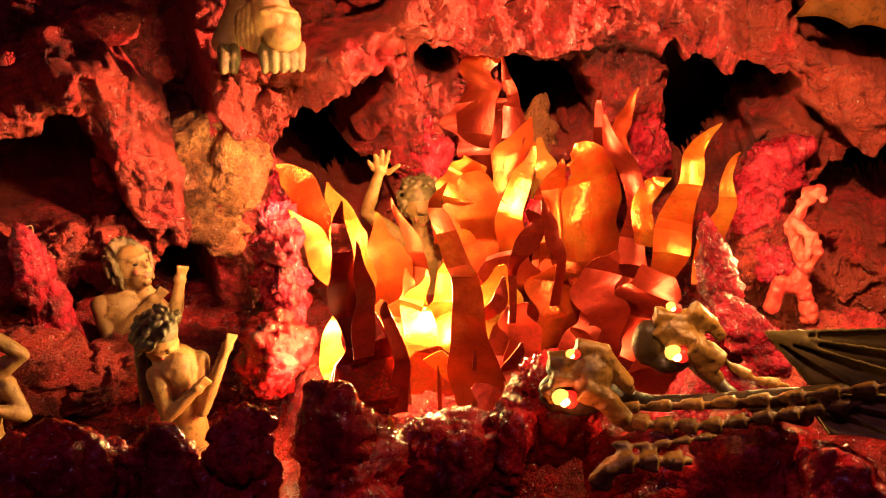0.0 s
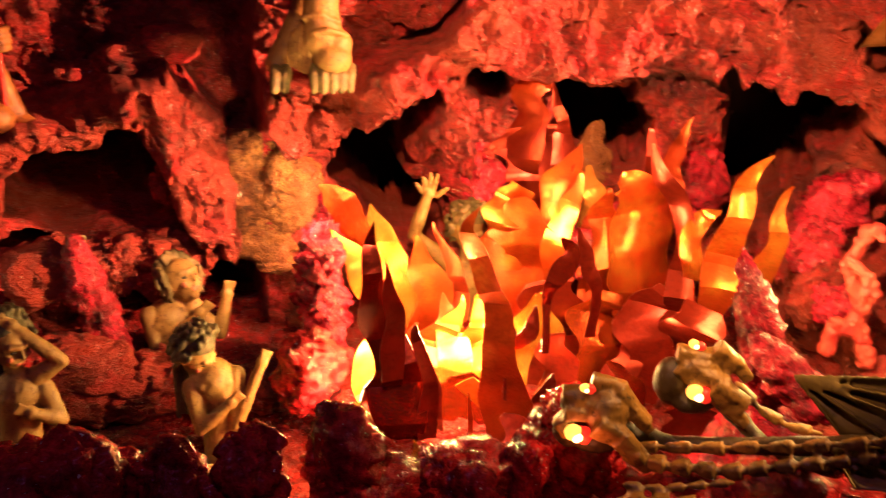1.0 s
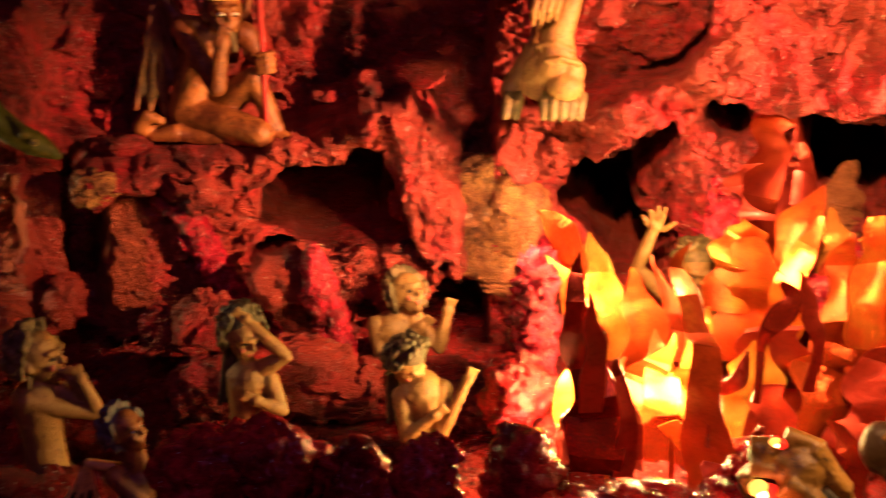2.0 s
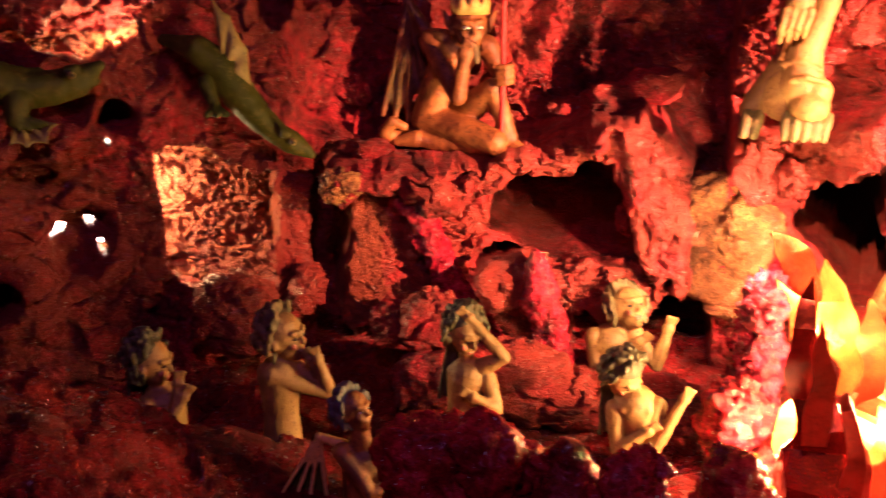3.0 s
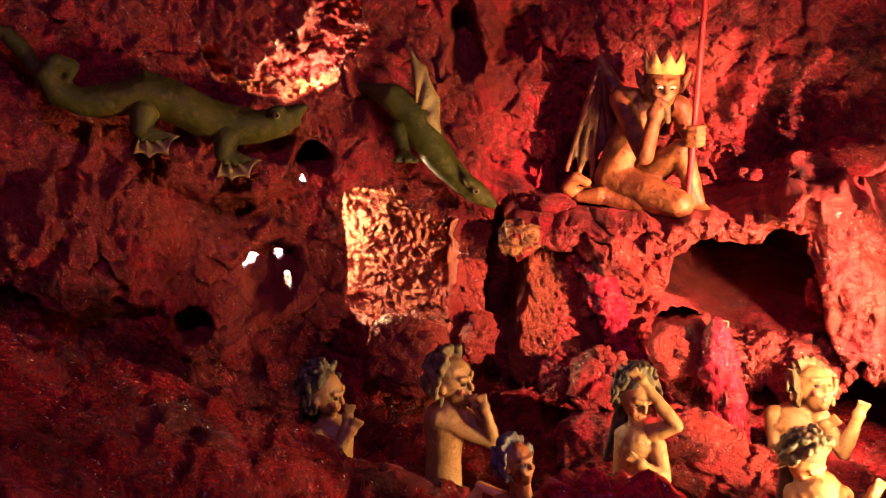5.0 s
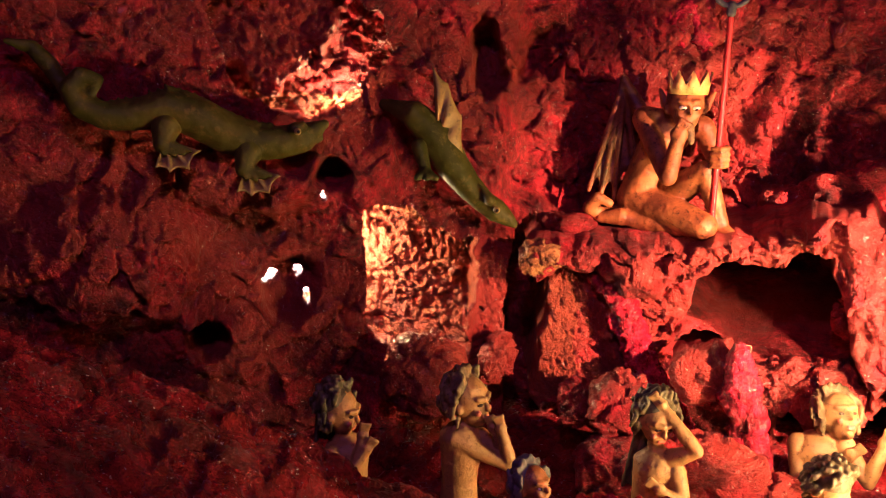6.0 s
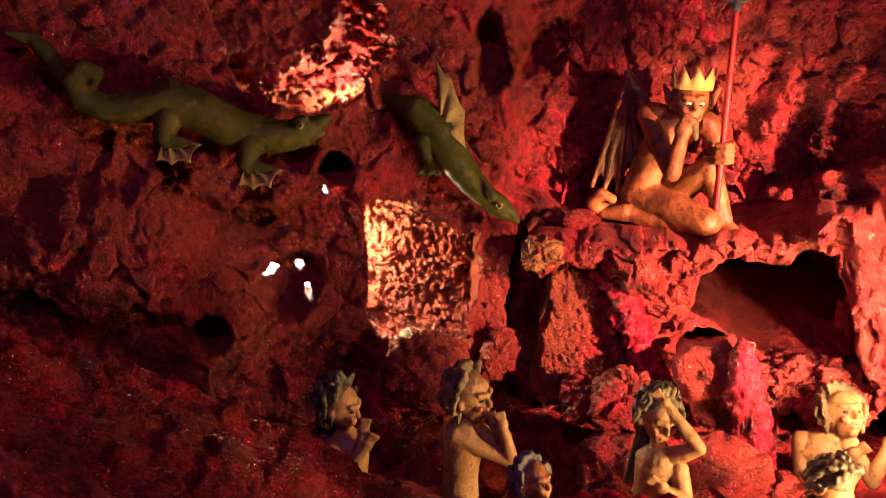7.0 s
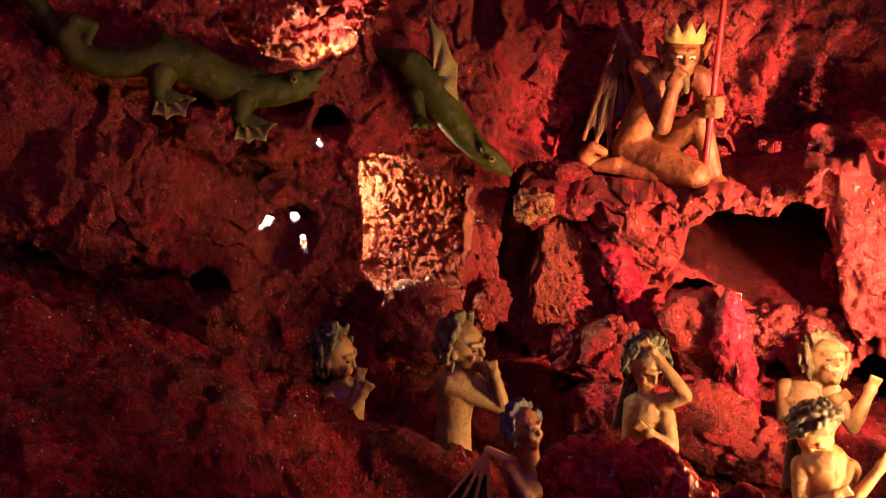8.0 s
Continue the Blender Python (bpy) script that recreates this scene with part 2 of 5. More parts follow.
BULB = glow_material("lamp_glass", (1.0, 0.85, 0.62), 40.0)


# ---- noise on arrays ----
def rnd(i, j, k, seed):
    h = (i * 374761393 + j * 668265263 + k * 2147483647 + seed * 974634721) & 0xFFFFFFFF
    h = ((h ^ (h >> 13)) * 1274126177) & 0xFFFFFFFF
    h = ((h ^ (h >> 16)) * 2246822519) & 0xFFFFFFFF
    return ((h ^ (h >> 15)) & 0xFFFFFF) / float(0xFFFFFF)


def vnoise(p, seed=0):
    base = np.floor(p).astype(np.int64)
    f = p - base
    f = f * f * f * (f * (f * 6 - 15) + 10)
    out = 0
    for dx in (0, 1):
        for dy in (0, 1):
            for dz in (0, 1):
                w = (f[:, 0] if dx else 1 - f[:, 0]) * (f[:, 1] if dy else 1 - f[:, 1]) * (f[:, 2] if dz else 1 - f[:, 2])
                out = out + w * rnd(base[:, 0] + dx, base[:, 1] + dy, base[:, 2] + dz, seed)
    return out * 2 - 1


def fbm(p, octaves=4, seed=0):
    out, amp = 0, 1.0
    for o in range(octaves):
        out = out + amp * vnoise(p * 2.03**o + 7.7 * o, seed + o)
        amp *= 0.5
    return out


def cells(p, seed=0):
    """Distances to the nearest and second nearest cell centre, the nearest one's number (0 to 1) and the way from it."""
    base = np.floor(p).astype(np.int64)
    d1, d2, number, way = np.full(len(p), 9.0), np.full(len(p), 9.0), np.zeros(len(p)), np.zeros_like(p)
    for dx in (-1, 0, 1):
        for dy in (-1, 0, 1):
            for dz in (-1, 0, 1):
                c = base + (dx, dy, dz)
                q = c + np.stack([rnd(c[:, 0], c[:, 1], c[:, 2], seed + s) for s in (11, 12, 13)], 1)
                d = ((q - p) ** 2).sum(1)
                near = d < d1
                d2 = np.where(near, d1, np.minimum(d2, d))
                d1 = np.where(near, d, d1)
                number = np.where(near, rnd(c[:, 0], c[:, 1], c[:, 2], seed + 14), number)
                way = np.where(near[:, None], p - q, way)
    return np.sqrt(d1), np.sqrt(d2), number, way


def flakes(p, width, seed):
    """Overlapping tilted flakes of plaster, in units of about one flake's thickness."""
    d1, d2, number, way = cells(p / width, seed)
    tilt = np.stack([np.sin(number * 97.1), np.sin(number * 61.7), np.cos(number * 43.3)], 1)
    return 1.2 * (number - 0.5) + 1.2 * (way * tilt).sum(1) - 0.6 * (1 - np.minimum(1, (d2 - d1) * 7))


def relief(p, size=1.0, seed=0):
    """How far trowelled plaster rock stands out at p, in metres."""
    warp = np.stack([fbm(p * 22 / size, 2, seed + 20 + k) for k in range(3)], 1) * 0.008 * size
    q = (p + warp) * (1.0, 1.0, 1.2)
    big = 0.030 * fbm(p * 5.5 / size, 3, seed + 40)
    near, _, number, _ = cells(q / (0.080 * size), seed + 3)
    lump = 0.011 * np.sqrt(np.clip(1 - near ** 2, 0, 1)) + 0.008 * number
    flake = lump + 0.0115 * flakes(q, 0.046 * size, seed + 5) + 0.0042 * flakes(q + 0.5 * warp, 0.019 * size, seed + 8)
    pits = np.clip(fbm(p * 30 / size, 2, seed + 60) - 0.6, 0, 1)
    return size * (big + flake - 0.010 + 0.0014 * fbm(p * 90 / size, 2, seed + 50) - 0.006 * pits)


def smooth(a, b, x):
    t = np.clip((x - a) / (b - a), 0, 1)
    return t * t * (3 - 2 * t)


def mesh_from(name, verts, quads, mat, shade=True):
    me = bpy.data.meshes.new(name)
    me.vertices.add(len(verts))
    me.vertices.foreach_set("co", np.asarray(verts, np.float32).ravel())
    n = len(quads)
    me.loops.add(4 * n)
    me.loops.foreach_set("vertex_index", np.asarray(quads, np.int32).ravel())
    me.polygons.add(n)
    me.polygons.foreach_set("loop_start", np.arange(0, 4 * n, 4, dtype=np.int32))
    me.polygons.foreach_set("use_smooth", np.full(n, shade))
    me.update(calc_edges=True)
    me.validate()
    me.materials.append(mat)
    return me


def grid_quads(rows, cols):
    i = np.arange(rows - 1)[:, None] * cols + np.arange(cols - 1)[None]
    return np.stack([i, i + 1, i + cols + 1, i + cols], -1)


def shell(name, front, back, keep, mat):
    """A thick sheet: two grids of the same shape, the cells to keep, and rims wherever it ends."""
    rows, cols = front.shape[:2]
    q, n = grid_quads(rows, cols), rows * cols
    faces = [q[keep], (q[keep] + n)[:, ::-1]]
    wide = np.zeros((rows + 1, cols + 1), bool)
    wide[1:-1, 1:-1] = keep
    inner = wide[1:-1, 1:-1]
    for a, b, shift in ((0, 1, (-1, 0)), (1, 2, (0, 1)), (2, 3, (1, 0)), (3, 0, (0, -1))):
        other = wide[1 + shift[0]:rows + shift[0], 1 + shift[1]:cols + shift[1]]
        e = q[inner & ~other]
        faces.append(np.stack([e[:, b], e[:, a], e[:, a] + n, e[:, b] + n], 1))
    return mesh_from(name, np.concatenate([front.reshape(-1, 3), back.reshape(-1, 3)]), np.concatenate(faces), mat)


def backed(name, front, back, keep, mat, behind, inner, lined):
    """A fine front sheet closed behind by plain strips."""
    rows, cols = front.shape[:2]
    n = rows * cols
    lower, upper = np.arange(cols), np.arange(cols) + n - cols
    left, right = np.arange(rows) * cols, np.arange(rows) * cols + cols - 1
    bl, bu = n + np.arange(cols), n + cols + np.arange(cols)
    pair = lambda a, c: np.stack([a[:-1], a[1:], c[1:], c[:-1]], 1)
    sides = [pair(lower, bl)[:, ::-1], pair(upper, bu), pair(bl, bu)[:, ::-1]]
    verts = np.concatenate([front.reshape(-1, 3), back[0], back[-1], back[:, 0], back[:, -1]])
    m = n + 2 * cols
    sides += [pair(left, m + np.arange(rows)), pair(right, m + rows + np.arange(rows))[:, ::-1]]
    faces = grid_quads(rows, cols)[keep]
    me = mesh_from(name, verts, np.concatenate([faces] + sides), mat)
    me.materials.append(behind)
    me.materials.append(inner)
    index = np.zeros(len(me.polygons), np.int32)
    index[:len(faces)] = np.where(lined[1:, 1:][keep], 2, 0)
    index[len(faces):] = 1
    me.polygons.foreach_set("material_index", index)
    return me


# ---- the grotto wall, in heading (degrees, to the left) and height ----
def polar(a, r, z):
    return np.stack([-r * np.sin(np.radians(a)), r * np.cos(np.radians(a)), z], -1)


class Relief:
    """Depths over a grid of headings and heights, worked on in turn."""

    def __init__(self, a0, a1, z0, z1, step_a, step_z, depth, seed):
        self.a, self.z = np.meshgrid(np.arange(a0, a1 + 1e-6, step_a), np.arange(z0, z1 + 1e-6, step_z))
        self.shape, self.seed, self.extra, self.calm = self.a.shape, seed, None, None
        self.r = np.full(self.shape, float(depth))
        p = polar(self.a, 1.7, self.z).reshape(-1, 3)
        self.rag = (fbm(p * 9, 3, seed + 70) * 0.7 + fbm(p * 28, 3, seed + 80) * 0.45).reshape(self.shape)

    def oval(self, a, z, wa, wz, rag=0.16, soft=0.12, power=2.0):
        d = (np.abs((self.a - a) / wa) ** power + np.abs((self.z - z) / wz) ** power) ** (1 / power) + rag * self.rag
        return 1 - smooth(1 - soft, 1 + soft, d)

    def block(self, a0, a1, z0, z1, sa=0.8, sz=0.02, rag=0.6):
        a, z = self.a + rag * self.rag, self.z + 0.014 * rag * self.rag
        return smooth(a0 - sa, a0 + sa, a) * (1 - smooth(a1 - sa, a1 + sa, a)) * smooth(z0 - sz, z0 + sz, z) * (1 - smooth(z1 - sz, z1 + sz, z))

    def outline(self, corners, soft=0.010, rag=0.010):
        """1 inside a closed outline of (heading, height) corners, 0 outside, softened over so many metres."""
        k = radians(1) * 1.6
        x, y = self.a * k, self.z
        away, inside = np.full(self.shape, 9.0), np.zeros(self.shape, bool)
        for (a0, z0), (a1, z1) in zip(corners, corners[1:] + corners[:1]):
            x0, x1 = a0 * k, a1 * k
            t = np.clip(((x - x0) * (x1 - x0) + (y - z0) * (z1 - z0)) / ((x1 - x0) ** 2 + (z1 - z0) ** 2), 0, 1)
            away = np.minimum(away, np.hypot(x - x0 - t * (x1 - x0), y - z0 - t * (z1 - z0)))
            inside ^= ((z0 > y) != (z1 > y)) & (x < x0 + (y - z0) * (x1 - x0) / (z1 - z0 + 1e-12))
        return smooth(-soft, soft, np.where(inside, away, -away) + rag * self.rag)

    def to(self, depth, mask):
        self.r = self.r * (1 - mask) + depth * mask
        return self

    def points(self, size=1.0, amount=1.0):
        p = polar(self.a, 1.7 + 0.3 * (self.r - 1.7), self.z).reshape(-1, 3)
        r = self.r.ravel() - amount * relief(p, size, self.seed) * (1 if self.calm is None else 1 - self.calm.ravel())
        if self.extra is not None:
            r = r - self.extra.ravel() * (0.0062 * flakes(p, 0.0100, 77) + 0.0060 * fbm(p * 150, 2, 78))
        lift = 0.010 * fbm(p * 20, 3, self.seed + 90)
        return polar(self.a.ravel(), r, self.z.ravel() + lift).reshape(*self.shape, 3)

w = Relief(-58, 47, 0.62, 1.94, 0.105, 0.0032, 1.82, 1)
zz, aa = w.z, w.a
# face behind the crowned devil, and the lower wall
w.to(1.76, w.block(-5.5, 17.8, 1.20, 2.1, 0.8, 0.03))
w.to(1.80, w.block(-5.5, 4.0, 1.27, 2.1, 2.2, 0.05))
w.to(1.67, w.block(-60, 17.0, 0.5, 1.02, 0.4, 0.04))
# gritty panel beside the cleft and the face under the shelf
w.to(1.605, w.outline([(17.4, 1.17), (17.0, 1.10), (17.6, 0.88), (12.0, 0.88), (9.0, 1.0), (7.4, 1.16)], 0.007, 0.022))
# shelf that the crowned devil kneels on
top = np.interp(aa, [-4.8, -3.6, -2.8, -1.5, 1.6, 5.1, 8.4, 14.8, 16.2, 19], [1.08, 1.15, 1.235, 1.292, 1.275, 1.232, 1.212, 1.212, 1.205, 1.195])
under = np.interp(aa, [-4.8, -2.4, -1.6, -1.3, -0.5, 0.2, 1.45, 3.0, 4.2, 5.9, 7.2, 8.2, 10.4, 12.0, 13.9, 16.0, 17.6, 19], [1.0, 1.0, 1.09, 1.172, 1.157, 1.177, 1.188, 1.157, 1.156, 1.168, 1.145, 1.13, 1.105, 1.085, 1.127, 1.133, 1.10, 1.19])
shelf = smooth(-4.9, -4.5, aa + 0.4 * w.rag) * (1 - smooth(17.6, 18.6, aa + 0.5 * w.rag))
middle, half = 0.5 * (top + under), 0.5 * np.maximum(top - under, 0.02)
bulge = np.sqrt(np.clip(1 - ((zz - middle) / half) ** 2, 0, 1))
w.to(1.625 - 0.075 * bulge + 0.02 * w.rag, shelf * smooth(-0.010, 0.006, zz - under + 0.008 * w.rag) * (1 - smooth(-0.012, 0.014, zz - top)))
# hollow under the shelf: its back slopes away upwards from a sandy sill
hollow = w.outline([(7.6, 1.09), (7.2, 1.145), (5.9, 1.167), (4.2, 1.157), (3.0, 1.157), (1.45, 1.19), (0.2, 1.179), (-0.5, 1.158), (-1.3, 1.172), (-1.6, 1.13), (-2.1, 1.06), (-1.6, 0.98), (3.6, 0.975), (6.6, 1.02)], 0.010, 0.012)
w.to(1.62 + 0.50 * smooth(0.99, 1.075, zz), hollow)
# hollow behind the small figure, and gaps under the shelf
caves = np.maximum.reduce([w.outline([(2.3, 0.975), (0.4, 0.955), (-2.6, 0.962), (-5.3, 1.0), (-6.3, 0.93), (-6.8, 0.80), (2.0, 0.80)], 0.012, 0.010), w.oval(6.9, 0.975, 1.9, 0.022, 0.3, 0.15)])
w.to(1.98, caves)
# cleft between the two shelves
w.to(1.80, w.outline([(-4.2, 1.62), (-7.4, 1.62), (-8.0, 1.30), (-6.5, 1.24), (-4.8, 1.18), (-4.9, 1.10), (-4.1, 1.14), (-3.0, 1.24), (-3.4, 1.30)], 0.014, 0.010))
# rock pillar that carries the shelf beside the hollow
pillar = [(0.1, 1.262), (-2.5, 1.252), (-3.5, 1.19), (-4.3, 1.10), (-5.4, 0.97), (-4.4, 0.945), (-3.7, 0.985), (-3.2, 0.94), (-2.2, 0.966), (-1.5, 1.034), (-0.6, 1.088), (-0.2, 1.160)]
w.to(1.60 - 0.055 * w.outline(pillar, 0.035, 0.02) + 0.02 * w.rag, w.outline(pillar, 0.010, 0.040))
# second shelf and the rock beam over the flames
top2 = np.interp(aa, [-60, -20, -19, -17.7, -14.3, -11.5, -7.5, -6.3], [1.95, 1.95, 1.40, 1.345, 1.295, 1.280, 1.264, 1.255])
under2 = np.interp(aa, [-60, -47, -44.9, -41.9, -38, -34.8, -29.6, -24.8, -18.5, -15.7, -12.2, -8, -6.3], [1.1, 1.165, 1.195, 1.265, 1.262, 1.30, 1.297, 1.292, 1.287, 1.234, 1.172, 1.15, 1.20])
shelf2 = 1 - smooth(-6.8, -6.2, aa + 0.4 * w.rag)
w.to(1.60, shelf2 * w.block(-60, -6.0, 0.78, 1.32, 0.5, 0.02))
w.to(1.66, shelf2 * smooth(0, 0.03, zz - top2))
w.to(1.52 + 0.07 * smooth(1.30, 1.45, zz) + 0.02 * w.rag, shelf2 * smooth(-0.012, 0.008, zz - under2 + 0.010 * w.rag) * (1 - smooth(-0.012, 0.016, zz - top2)))
# columns left standing between the hollows behind the flames
w.to(1.55, w.block(-20.0, -17.4, 0.9, 1.30, 0.5, 0.03, 1.2))
w.to(1.56, w.block(-35.2, -30.6, 0.9, 1.30, 0.6, 0.03, 1.2))
w.to(1.52, w.block(-44.6, -39.9, 0.8, 1.21, 0.7, 0.03, 1.2))
w.to(1.47, w.block(-60, -44.0, 0.6, 1.03, 0.6, 0.04))
# hollows behind the flames, open to the dark
holes = np.maximum.reduce([w.outline(o, 0.010, 0.032) for o in (
    [(-11.4, 1.09), (-12.2, 1.158), (-14.4, 1.197), (-15.2, 1.222), (-17.5, 1.25), (-17.5, 1.20), (-16.3, 1.16), (-16.2, 1.10), (-18.0, 1.06), (-17.6, 0.98), (-14.0, 0.97)],
    [(-20.1, 1.28), (-21.8, 1.28), (-22.4, 1.25), (-21.4, 1.228), (-20.3, 1.246)],
    [(-24.9, 1.272), (-29.8, 1.288), (-30.4, 1.148), (-29.0, 1.11), (-26.5, 1.12), (-25.0, 1.16)],
    [(-35.0, 1.30), (-36.6, 1.284), (-38.1, 1.254), (-39.9, 1.281), (-42.0, 1.267), (-42.3, 1.218), (-40.1, 1.192), (-39.8, 1.128), (-38.2, 1.05), (-35.6, 1.03), (-34.5, 1.063), (-35.3, 1.187)],
    [(-50.5, 1.20), (-47.8, 1.176), (-46.0, 1.123), (-44.7, 1.09), (-45.0, 1.035), (-46.7, 1.034), (-50.5, 1.03)],
    [(-41.9, 1.372), (-46.6, 1.368), (-49.5, 1.33), (-46.9, 1.312), (-44.7, 1.328)])])
w.to(1.95, holes)
w.to(1.70, w.oval(34.8, 1.590, 4.6, 0.142, 0.3, 0.10))
# rib added to block lamp light leaking from the hollow buttress into the trench
w.to(1.685, w.outline([(20.2, 1.28), (21.3, 1.28), (21.5, 0.80), (20.4, 0.80)], 0.010, 0.02))
w.extra = w.oval(26, 1.12, 6, 0.2, 0.1, 0.3) + 0.7 * w.oval(32, 1.46, 8, 0.14, 0.1, 0.3) + 0.5 * w.outline([(17.3, 1.16), (17.5, 0.88), (13.0, 0.95), (13.4, 1.10), (15, 1.13)], 0.02, 0.01)
w.calm = 0.55 * w.oval(26, 1.12, 5, 0.17, 0.1, 0.3) + 0.75 * w.outline([(17.3, 1.15), (17.5, 0.86), (11.5, 0.86), (13.2, 1.09), (15, 1.13)], 0.02, 0.01)
front = w.points(1.0, 0.95)
gritty = ((aa > 19.5) & (zz < 1.42)) | (w.outline([(17.4, 1.13), (17.8, 0.88), (14.0, 0.95), (15.2, 1.10)], 0.02, 0.03) > 0.5)
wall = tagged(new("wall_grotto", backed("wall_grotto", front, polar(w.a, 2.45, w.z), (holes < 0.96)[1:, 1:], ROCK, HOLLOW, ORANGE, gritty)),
              "craggy grotto wall of trowelled plaster painted red", "wall", kind="structure")

# ---- the hollow buttress with its lit niches ----
b = Relief(16.5, 60, 0.70, 2.02, 0.105, 0.0032, 1.60, 2)
b.to(1.66, b.block(15, 27, 1.2, 2.1, 1.5, 0.05))
b.to(1.74, b.block(15, 19.5, 1.22, 2.1, 0.8, 0.04))
b.to(1.64, b.block(15, 21.5, 0.6, 1.22, 0.7, 0.04))
b.to(1.66, b.oval(33.4, 1.09, 1.5, 0.055, 0.3, 0.3))
b.to(1.70, b.oval(38.3, 1.005, 1.2, 0.035, 0.25, 0.3))
b.to(1.52, b.oval(44, 1.16, 5, 0.10, 0.3, 0.5))
b.to(1.54, b.oval(35, 1.28, 6, 0.05, 0.3, 0.5))
b.to(1.72, b.oval(30.6, 1.292, 1.1, 0.03, 0.3, 0.3))
b.to(1.80, b.oval(21.2, 1.50, 0.9, 0.05, 0.75, 0.35))
b.to(1.82, b.oval(18.0, 1.52, 1.2, 0.045, 0.75, 0.35))
niche = (b.a < 28.5 + 0.25 * b.rag) * (b.a > 21.6 + 1.3 * b.rag) * (b.z < np.interp(b.a, [21, 28.5], [1.175, 1.24]) + 0.018 * b.rag) * (b.z > np.interp(b.a, [21, 25, 28.5], [0.97, 0.955, 1.01]) + 0.014 * b.rag)
upper = b.oval(32.7, 1.515, 5.3, 0.118, 0.28, 0.05)
low_strip = b.outline([(10, 0.6), (19.2, 0.6), (19.4, 0.94), (19.7, 1.10), (19.0, 1.19), (18.0, 1.22), (10, 1.22)], 0.004, 0.008)
cracks = np.zeros(b.shape)
for ca, cz, wa, wz in ((34.61, 1.101, 0.50, 0.0095), (32.79, 1.111, 0.22, 0.0085), (32.24, 1.066, 0.24, 0.0100), (36.34, 1.001, 0.16, 0.0065), (31.20, 1.258, 0.22, 0.0080)):
    cracks = np.maximum(cracks, b.oval(ca, cz, wa, wz, 0.5, 0.1))
gone = np.maximum.reduce([niche, upper, low_strip, cracks]) > 0.5
front = b.points(1.15, 0.72)
back = polar(b.a, np.maximum(b.r + 0.045, 1.66), b.z)
cell = gone[:-1, :-1] | gone[1:, 1:]
tagged(new("wall_buttress", shell("wall_buttress", front, back, ~cell, ROCK)), "dark red hollow plaster rock with lit openings", "wall", kind="structure")

# ---- grotto floor with the foreground bank ----
ga, gr = np.meshgrid(np.arange(-62, 64.01, 0.24), np.arange(0.52, 1.95, 0.0075))
crest = np.interp(ga, [10, 20, 26.7, 32, 37.6, 44, 50.2, 62], [0.78, 0.84, 0.905, 0.975, 1.055, 1.125, 1.175, 1.24])
bank = np.where(gr < 1.2, crest - 0.30 * (1.2 - gr), crest - (crest - 0.78) * smooth(1.2, 1.33, gr))
ground = np.where(ga > 10, np.maximum(bank, 0.775), 0.775)
ground = ground + (0.855 - 0.775) * (1 - smooth(-10.5, -8.5, ga)) * smooth(0.98, 1.06, gr)
ground = ground + 0.05 * smooth(1.45, 1.6, gr)
ground = ground + 0.11 * np.exp(-((gr - 0.88) / 0.075) ** 2) * smooth(-27, -22, ga) * (1 - smooth(9, 16, ga))
ground = ground - 0.26 * (1 - smooth(-26, -21, ga)) * (1 - smooth(0.96, 1.03, gr))
pts = polar(ga, gr, ground)
lift = relief(pts.reshape(-1, 3), 1.3, 3).reshape(ga.shape)
pts[..., 2] += lift * np.where(ga > 18, 0.52, 0.45) - 0.004
under = pts.copy()
under[..., 2] = 0.45
tagged(new("floor", shell("floor", pts[::-1], under[::-1], np.ones((ga.shape[0] - 1, ga.shape[1] - 1), bool), BANK)),
       "uneven glossy dark red plaster ground", "floor", kind="structure")


# ---- plain dark room round the display ----
def slab(name, lo, hi, label, mat=BLACK):
    bm = bmesh.new()
    bmesh.ops.create_cube(bm, size=1)
    for v in bm.verts:
        v.co = [l + (c + 0.5) * (h - l) for l, h, c in zip(lo, hi, v.co)]
    me = bpy.data.meshes.new(name)
    bm.to_mesh(me)
    bm.free()
    me.materials.append(mat)
    return tagged(new(name, me), label, name.split("_")[0], kind="structure")


slab("floor_room", (-3, -2.5, -0.1), (3, 3.2, 0), "dark floor of the viewing room")
slab("ceiling", (-3, -2.5, 2.3), (3, 3.2, 2.4), "black ceiling over the display")
slab("wall_south", (-3, -2.6, 0), (3, -2.5, 2.3), "dark wall behind the visitors")
slab("wall_north", (-3, 3.2, 0), (3, 3.3, 2.3), "dark wall behind the grotto")
slab("wall_west", (-3.1, -2.5, 0), (-3, 3.2, 2.3), "dark side wall of the room")
slab("wall_east", (3, -2.5, 0), (3.1, 3.2, 2.3), "dark side wall of the room")


# ---- loose rocks ----
def frame_at(az, rho, z, turn=0.0):
    return Matrix.Translation(spot_at(az, rho, z)) @ Matrix.Rotation(radians(az + turn), 4, "Z")


